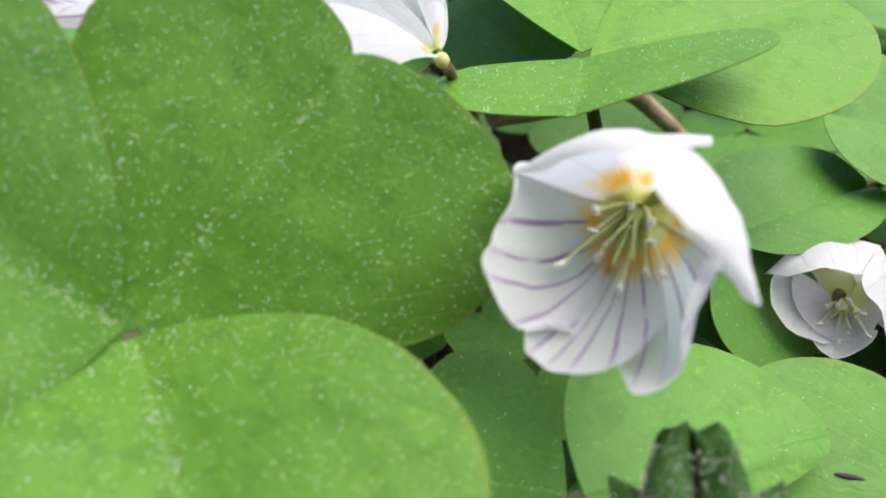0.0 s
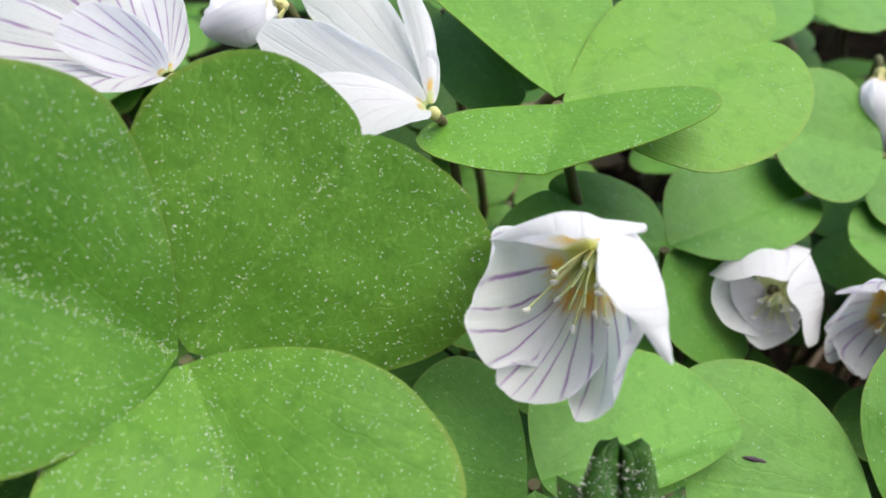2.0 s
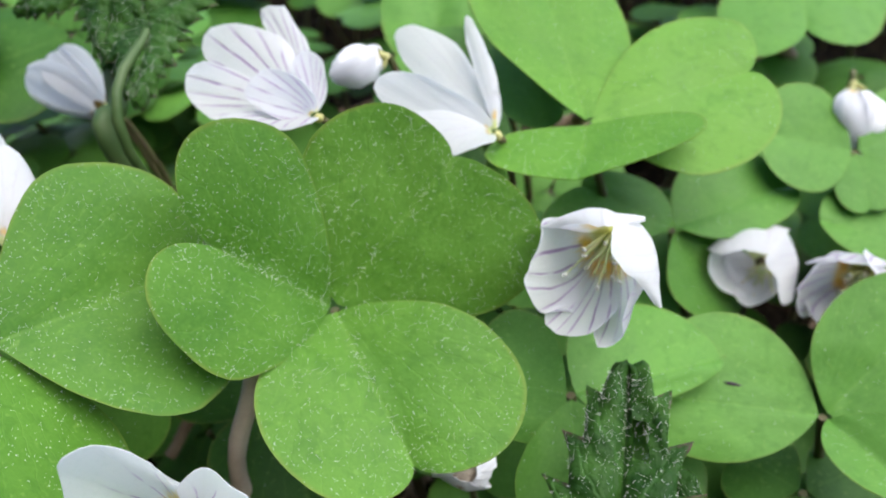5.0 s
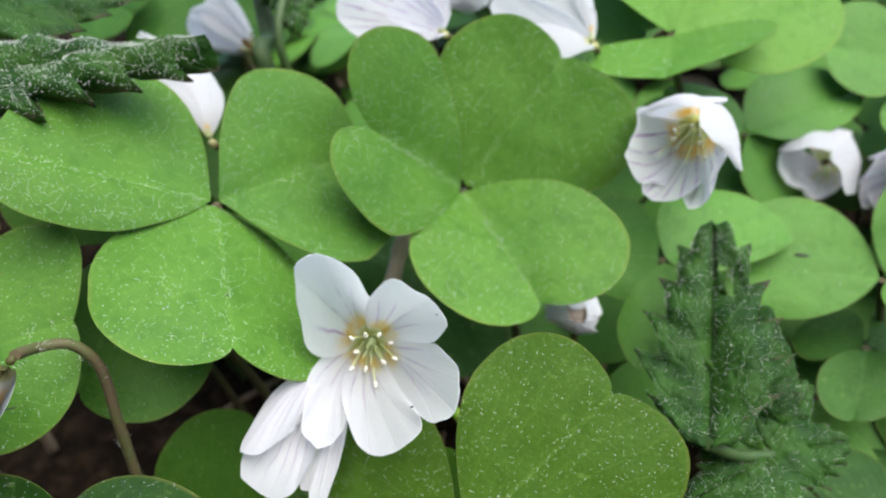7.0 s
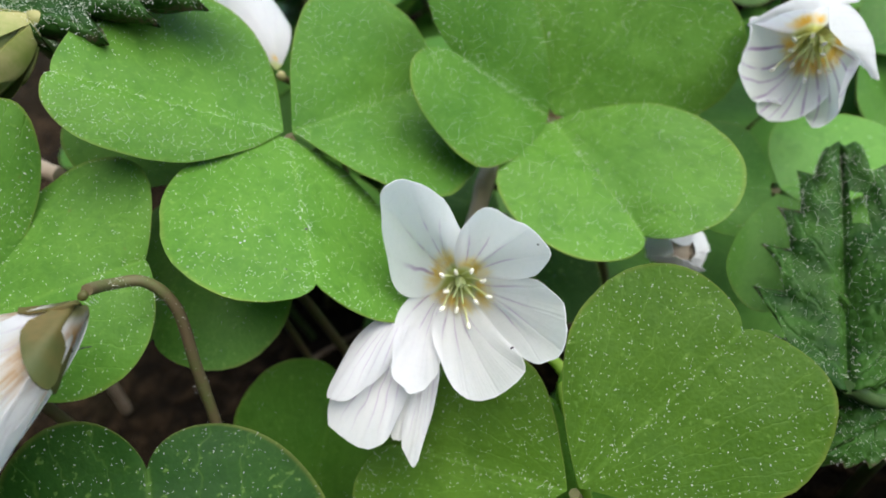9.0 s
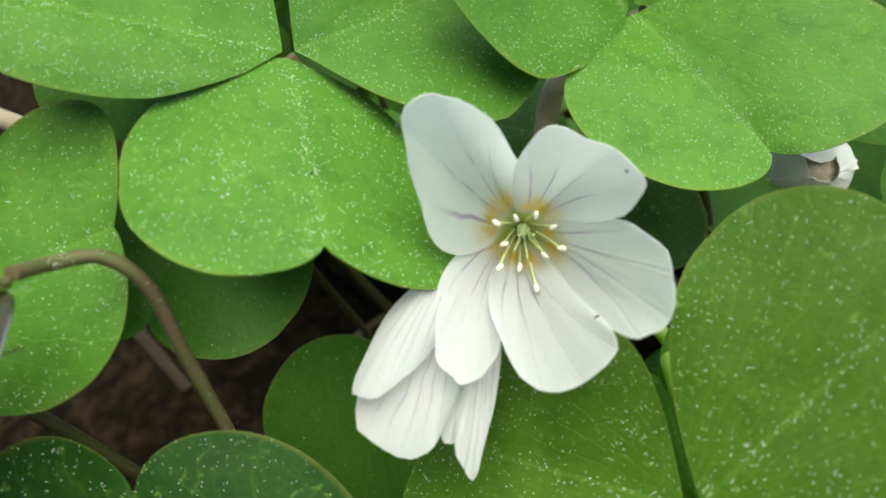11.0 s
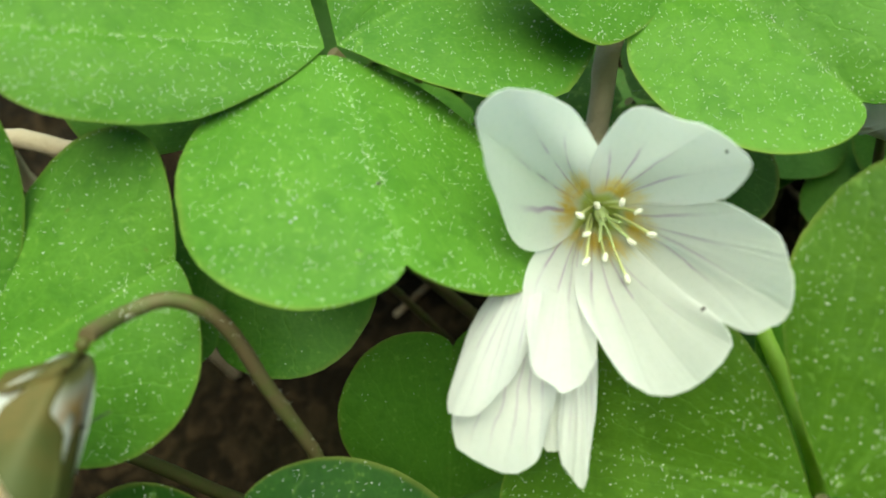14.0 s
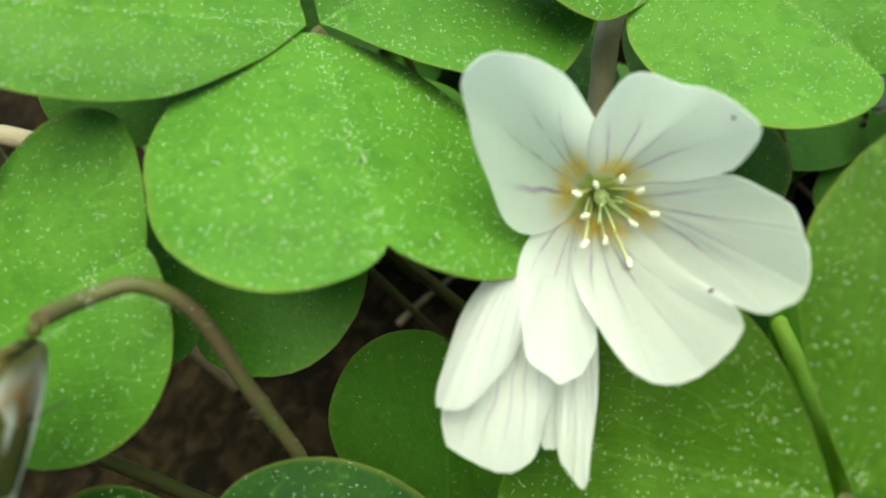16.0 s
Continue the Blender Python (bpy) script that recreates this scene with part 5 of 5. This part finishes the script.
curved_petal(near_bud, BUD_EYE, [((-0.0504, -0.0239, 0.0916), (-0.054, -0.0308, 0.0888)), ((-0.0505, -0.0232, 0.0901), (-0.0544, -0.0306, 0.0863)), ((-0.0518, -0.0213, 0.0888), (-0.0571, -0.0291, 0.0838))], PETAL_BUD, 1.4, nv=14)
curved_petal(near_bud, BUD_EYE, [((-0.0535, -0.0214, 0.0923), (-0.0593, -0.0234, 0.0921)), ((-0.056, -0.0192, 0.0911), (-0.0629, -0.0208, 0.0911)), ((-0.0568, -0.0181, 0.0889), (-0.0646, -0.0205, 0.0877))], PETAL_BUD, 2.4, nv=14)
curved_petal(near_bud, BUD_EYE, [((-0.0518, -0.0213, 0.0888), (-0.0571, -0.0291, 0.0838)), ((-0.0556, -0.0195, 0.0864), (-0.0622, -0.026, 0.0817)), ((-0.0568, -0.0181, 0.0889), (-0.0646, -0.0205, 0.0877))], PETAL_BUD, 3.4, nv=14)
curved_petal(near_bud, BUD_EYE, [((-0.0507, -0.0199, 0.0922), (-0.0523, -0.0224, 0.0934)), ((-0.0499, -0.0215, 0.0924), (-0.0497, -0.0257, 0.0927)), ((-0.0501, -0.0217, 0.0911), (-0.049, -0.0261, 0.0906))], SEPAL_DARK, 2.4, 0.00015, 12, 10, name="sepal")
curved_petal(near_bud, BUD_EYE, [((-0.0506, -0.021, 0.0907), (-0.0497, -0.0257, 0.0901)), ((-0.0513, -0.0204, 0.0894), (-0.0511, -0.0244, 0.0885)), ((-0.0532, -0.0185, 0.0884), (-0.055, -0.0217, 0.0862))], SEPAL_DARK, 3.4, 0.00015, 12, 10, name="sepal")
curved_petal(near_bud, BUD_EYE, [((-0.0508, -0.0196, 0.0921), (-0.0534, -0.0212, 0.0931)), ((-0.0527, -0.0181, 0.0907), (-0.0568, -0.0185, 0.0906)), ((-0.0539, -0.0174, 0.089), (-0.0581, -0.0177, 0.0884))], SEPAL_DARK, 4.4, 0.00015, 12, 10, name="sepal")
flower((-0.0632, 0.0054, 0.1022), (-0.830, -0.518, -0.207), closed(5, 0.0105, 0.0036, 42, -6, 1, 0, seed=632), SEPAL_YOUNG, 'yellowish green flower bud on a hairy stalk', stalk=[(-0.0632, 0.0084, 0.1032), (-0.0622, 0.0094, 0.0962), (-0.0622, 0.0114, 0.0822), (-0.0612, 0.0154, 0.0070)], name='flower_bud', sepal_len=0.006, sepal_mat=SEPAL_YOUNG)
trefoil((-0.0121, -0.0155, 0.0478), [
    ((-0.0188, -0.0058, 0.0592), (-0.0132, -0.0025, 0.0592), (-0.0219, -0.0110, 0.0550), 0.08, 0.05),
    ((-0.0189, -0.0261, 0.0410), (-0.0103, -0.0213, 0.0386), (-0.0218, -0.0198, 0.0472), 0.1, 0.05),
    ((0.0005, -0.0096, 0.0358), (-0.0015, -0.0037, 0.0385), (-0.0022, -0.0180, 0.0338), 0.1, 0.05),
], label='bright green leaf below a wide heart-shaped leaflet', mat=LEAF_BRIGHT, hairs=60)
tagged(tube("plant_fibre", [(-0.0515, -0.0216, 0.0891), (-0.0515, -0.0207, 0.0884), (-0.0514, -0.0198, 0.0875)], 0.00009, 0.00005, GRIT, None, 6, 4), "thin dark plant fibre lying against a leaf", "plant fibre")

# ---- dry stalks standing in the litter ----
tagged(tube("dry_stalk", [(0.0000, 0.0366, 0.0417), (-0.0011, 0.0253, 0.0387), (-0.0023, 0.0128, 0.0344)], 0.0009, 0.0007, DRY, None, 8, 6), 'pale dry stalk leaning in the litter', "dry stalk", "dry stalks")
tagged(tube("dry_stalk", [(-0.1180, 0.0200, 0.0070), (-0.0949, 0.0147, 0.0757), (-0.0803, 0.0119, 0.0792)], 0.0011, 0.0011, DRY_PALE, None, 8, 6), "thin pinkish dry stalk among the leaves", "dry stalk", "dry stalks")
tagged(tube("dry_stalk", [(0.0007, 0.0678, 0.0677), (0.0076, 0.0726, 0.0665), (0.0180, 0.0778, 0.0653), (0.0600, 0.1400, 0.0070)], 0.0014, 0.00112, DRY, None, 8, 6), 'pale broken dry stalk under the leaves', "dry stalk", "dry stalks")
tagged(tube("dry_stalk", [(-0.0275, 0.0234, 0.0686), (-0.029, 0.0182, 0.0666), (-0.0330, 0.0150, 0.0500), (-0.0300, 0.0200, 0.0070)], 0.0012, 0.0010, DRY_PALE, None, 10, 6), "pale beige dry stalk leaning between leaves", "dry stalk", "dry stalks")
tagged(tube("dry_stalk", [(0.0429, 0.1099, 0.0557), (0.0541, 0.1136, 0.0545), (0.0700, 0.1100, 0.0070)], 0.0018, 0.00144, DRY, None, 8, 6), 'pale dry stalk beyond the flowers', "dry stalk", "dry stalks")
tagged(tube("dry_stalk", [(-0.0507, 0.0256, 0.0400), (-0.0424, 0.0374, 0.0422), (-0.0200, 0.0400, 0.0070)], 0.0009, 0.00072, DRY, None, 8, 6), 'thin brown dry stalk beside a leaf', "dry stalk", "dry stalks")

# ---- nettles ----
plant = thing("nettle", (0.0200, 0.0100, 0.0070), 'young dark green nettle with toothed hairy leaves', "nettle", "nettles")
tube("stem", [(0.0161, -0.0028, 0.0565), (0.0172, -0.0006, 0.0446), (0.0200, 0.0100, 0.0070)], 0.0011, 0.0008, NETTLE_STEM, plant, 8, 6)
tube("leaf_stalk", [(0.0086, -0.0055, 0.0630), (0.0123, -0.0042, 0.0587), (0.0161, -0.0028, 0.0565)], 0.0007, 0.0007, NETTLE_STEM, plant, 7, 5)
nettle_leaf((0.0086, -0.0060, 0.0632), (0.0121, 0.0222, 0.0686), (-0.0095, -0.0024, -0.0020), 0.0082, plant, 6, -0.03, 1900, 1.3, 0.12, 0.50, 0.75, gap=(0.64, 0.80, -0.46, -0.08))
nettle_leaf((0.014, -0.0008, 0.0578), (0.0099, 0.0035, 0.0648), (-0.0087, -0.0046, -0.0015), 0.0034, plant, 4, 0.1, 220, 2.3, 0.3, 0.7, 0.6)
nettle_leaf((0.0166, 0.0009, 0.0586), (0.0159, 0.0091, 0.0648), (-0.0099, 0.0015, 0.0005), 0.0042, plant, 5, 0.05, 260, 3.3, 0.3, 0.6, 0.65)
nettle_leaf((0.0185, 0.0011, 0.0574), (0.0183, 0.0118, 0.0651), (0.008, 0.0031, -0.0051), 0.0046, plant, 5, 0.05, 260, 4.3, 0.3, 0.6, 0.65)
nettle_leaf((0.0155, -0.003, 0.0573), (0.0053, -0.0009, 0.0636), (-0.0058, -0.0078, -0.0024), 0.0046, plant, 6, 0.12, 420, 5.3, 0.3, 0.75, 0.5)
nettle_leaf((0.0154, -0.0036, 0.0574), (0.0068, -0.0099, 0.0586), (0.0042, -0.0088, -0.0024), 0.0042, plant, 5, 0.1, 380, 6.3, 0.3, 0.75, 0.5)
nettle_leaf((0.0157, -0.0036, 0.0574), (0.0174, -0.0121, 0.0563), (-0.0085, -0.0051, 0.0013), 0.005, plant, 6, 0.08, 420, 7.3, 0.3, 0.7, 0.55)
nettle_leaf((0.0166, -0.0024, 0.0567), (0.026, 0.0005, 0.0556), (0.003, 0.0094, 0.0013), 0.0058, plant, 6, 0.05, 260, 8.3, 0.2, 0.7, 0.55)
nettle_leaf((0.0164, -0.0017, 0.0567), (0.0229, 0.0061, 0.0579), (0.0068, -0.0039, -0.0062), 0.0046, plant, 5, 0.05, 200, 9.3, 0.2, 0.7, 0.6)
plant = thing("nettle", (-0.0800, 0.0400, 0.0070), 'nettle leaning over, its leaf grey with hairs', "nettle", "nettles")
tube("stem", [(-0.0690, 0.0075, 0.1056), (-0.0810, 0.0300, 0.0700), (-0.0800, 0.0400, 0.0070)], 0.0011, 0.0008, NETTLE_STEM, plant, 8, 6)
nettle_leaf((-0.0681, 0.0063, 0.1056), (-0.0438, 0.0179, 0.1004), (0.0178, -0.0079, -0.0043), 0.0066, plant, 6, -0.03, 5000, 1.3, 0.5, 0.72, 0.72)
nettle_leaf((-0.0747, 0.0184, 0.1052), (-0.0570, 0.0348, 0.1025), (0.0150, -0.0078, -0.0034), 0.0085, plant, 6, 0.05, 700, 2.3, 0.2)
plant = thing("nettle", (-0.0470, 0.0620, 0.0070), 'upright nettle stem with a drooping leaf', "nettle", "nettles")
tube("stem", [(-0.061, 0.0714, 0.0987), (-0.0568, 0.062, 0.0909), (-0.0535, 0.0528, 0.0834), (-0.0516, 0.0457, 0.077), (-0.0440, 0.0580, 0.0070)], 0.0013, 0.0014, NETTLE_STEM, plant, 9, 6)
tube("leaf_stalk", [(-0.0468, 0.0547, 0.0923), (-0.0470, 0.0415, 0.0832), (-0.0440, 0.0580, 0.0300)], 0.0006, 0.0007, NETTLE_STEM, plant, 8, 6)
nettle_leaf((-0.0471, 0.0568, 0.0937), (-0.0452, 0.0437, 0.0894), (0.0080, -0.0094, -0.0029), 0.0058, plant, 7, 0.05, 520, 1.3, 0.2)
nettle_leaf((-0.0526, 0.0609, 0.0978), (-0.0516, 0.0501, 0.0904), (-0.0046, -0.0092, -0.0060), 0.0052, plant, 7, 0.05, 300, 2.3, 0.2)
nettle_leaf((-0.0497, 0.0579, 0.0925), (-0.0387, 0.0659, 0.0958), (0.0087, -0.0026, -0.0016), 0.0055, plant, 6, 0.05, 200, 3.3, 0.2)
nettle_leaf((-0.0586, 0.0628, 0.0965), (-0.0687, 0.0607, 0.0934), (-0.0027, -0.0076, -0.0047), 0.0045, plant, 6, 0.05, 160, 4.3, 0.2)

# ---- undergrowth: smaller sorrel leaves between and beyond ----
def small_leaf(mat, seed):
    """A level leaf round the origin, to be copied."""
    rnd = random.Random(seed)
    specs = []
    for i in range(3):
        a = radians(120 * i + rnd.uniform(-8, 8))
        size = 0.013 * rnd.uniform(0.92, 1.1)
        d = Vector((math.cos(a), math.sin(a), rnd.uniform(-0.25, 0.05)))
        s = Vector((-math.sin(a), math.cos(a), 0))
        n = d * size
        specs.append((n, d * size * 0.68 + s * size * 0.76 - Vector((0, 0, size * rnd.uniform(0.05, 0.3))), d * size * 0.68 - s * size * 0.76 - Vector((0, 0, size * rnd.uniform(0.05, 0.3))), 0.12, 0.06))
    return trefoil((0, 0, 0), specs, mat, 0, 0.55, (0.002, 0.004, -0.050), "green three-part sorrel leaf in the undergrowth")


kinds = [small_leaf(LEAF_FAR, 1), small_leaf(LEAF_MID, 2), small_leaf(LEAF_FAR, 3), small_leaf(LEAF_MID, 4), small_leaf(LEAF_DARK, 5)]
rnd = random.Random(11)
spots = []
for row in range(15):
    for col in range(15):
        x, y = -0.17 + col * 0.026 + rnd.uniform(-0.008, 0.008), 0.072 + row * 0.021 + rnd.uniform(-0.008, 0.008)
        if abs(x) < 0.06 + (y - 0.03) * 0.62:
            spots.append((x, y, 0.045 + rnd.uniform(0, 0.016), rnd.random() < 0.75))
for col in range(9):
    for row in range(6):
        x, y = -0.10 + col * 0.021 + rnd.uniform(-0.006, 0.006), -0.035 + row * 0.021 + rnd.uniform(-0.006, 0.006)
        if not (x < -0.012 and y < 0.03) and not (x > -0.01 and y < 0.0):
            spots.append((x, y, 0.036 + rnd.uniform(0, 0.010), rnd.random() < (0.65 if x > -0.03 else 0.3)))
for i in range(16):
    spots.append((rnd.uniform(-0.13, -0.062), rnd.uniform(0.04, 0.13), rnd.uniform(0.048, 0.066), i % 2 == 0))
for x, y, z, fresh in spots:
    # low leaves on the near side take the green with shade painted in
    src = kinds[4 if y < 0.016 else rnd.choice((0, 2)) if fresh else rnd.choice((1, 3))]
    turn = pose(0, 0, 0, rnd.uniform(-14, 20), rnd.uniform(-16, 16), rnd.uniform(0, 360))
    if math.hypot(x - 0.002, y - 0.021) > 0.013:
        copy_thing(src, Matrix.Translation((x, y, z - 0.050)) @ turn)
for ob in kinds:
    for o in (ob, *ob.children_recursive):
        bpy.data.objects.remove(o)

# ---- litter ----
crumb_rnd = random.Random(5)
for i in range(46):
    x, y = crumb_rnd.uniform(-0.066, -0.018), crumb_rnd.uniform(-0.028, 0.045)
    a, ln = crumb_rnd.uniform(0, math.pi), crumb_rnd.uniform(0.006, 0.018)
    p, q = (Vector((x + s * math.cos(a) * ln, y + s * math.sin(a) * ln, 0)) for s in (-0.5, 0.5))
    p.z, q.z = ground_height(p.x, p.y) + 0.0006, ground_height(q.x, q.y) + crumb_rnd.uniform(0.001, 0.004)
    m = (p + q) / 2 + Vector((crumb_rnd.uniform(-0.002, 0.002), crumb_rnd.uniform(-0.002, 0.002), 0.0006))
    tagged(tube("twig", [p, m, q], crumb_rnd.uniform(0.0003, 0.0009), 0.0003, TWIG if i % 3 else DRY, None, 6, 4), "short broken bit of twig on dark soil", "twig", "twigs in the litter")
for i in range(26):
    x, y = rnd.uniform(-0.09, 0.09), rnd.uniform(-0.04, 0.16)
    a, ln = rnd.uniform(0, math.pi), rnd.uniform(0.02, 0.05)
    p, q = Vector((x - math.cos(a) * ln / 2, y - math.sin(a) * ln / 2, 0)), Vector((x + math.cos(a) * ln / 2, y + math.sin(a) * ln / 2, 0))
    p.z, q.z = ground_height(p.x, p.y) + 0.001, ground_height(q.x, q.y) + 0.002
    m = (p + q) / 2 + Vector((rnd.uniform(-0.003, 0.003), rnd.uniform(-0.003, 0.003), 0))
    m.z = max(ground_height(m.x, m.y) + 0.0006, m.z)
    tagged(tube("twig", [p, m, q], rnd.uniform(0.0006, 0.0012), 0.0004, TWIG, None, 7, 5), "thin dry brown twig lying on the soil", "twig", "twigs in the litter")
for i in range(30):
    x, y = rnd.uniform(-0.09, 0.09), rnd.uniform(-0.04, 0.16)
    z = ground_height(x, y) + 0.0025
    a = rnd.uniform(0, 6.28)
    d, s = Vector((math.cos(a), math.sin(a), rnd.uniform(-0.15, 0.15))), Vector((-math.sin(a), math.cos(a), rnd.uniform(-0.2, 0.2)))
    ln = rnd.uniform(0.010, 0.022)
    rows, uvs = [], []
    for k in range(11):
        u = k / 10
        w = ln * 0.3 * math.sin(math.pi * min(max(u, 0.03), 0.97)) ** 0.8
        rows.append([Vector((x, y, z)) + d * (u - 0.5) * ln + s * w * f + Vector((0, 0, 0.15 * ln * abs(f) ** 2 + 0.05 * ln * noise.noise(Vector((u * 3, f * 2, i))))) for f in (-1, -0.66, -0.33, 0, 0.33, 0.66, 1)])
        uvs.append([(u, 0.5 + f / 2) for f in (-1, -0.66, -0.33, 0, 0.33, 0.66, 1)])
    tagged(part("dead_leaf", shell(rows, uvs, 0.0002), DRY), "curled dry brown leaf lying in the litter", "dead leaf", "dead leaves in the litter")
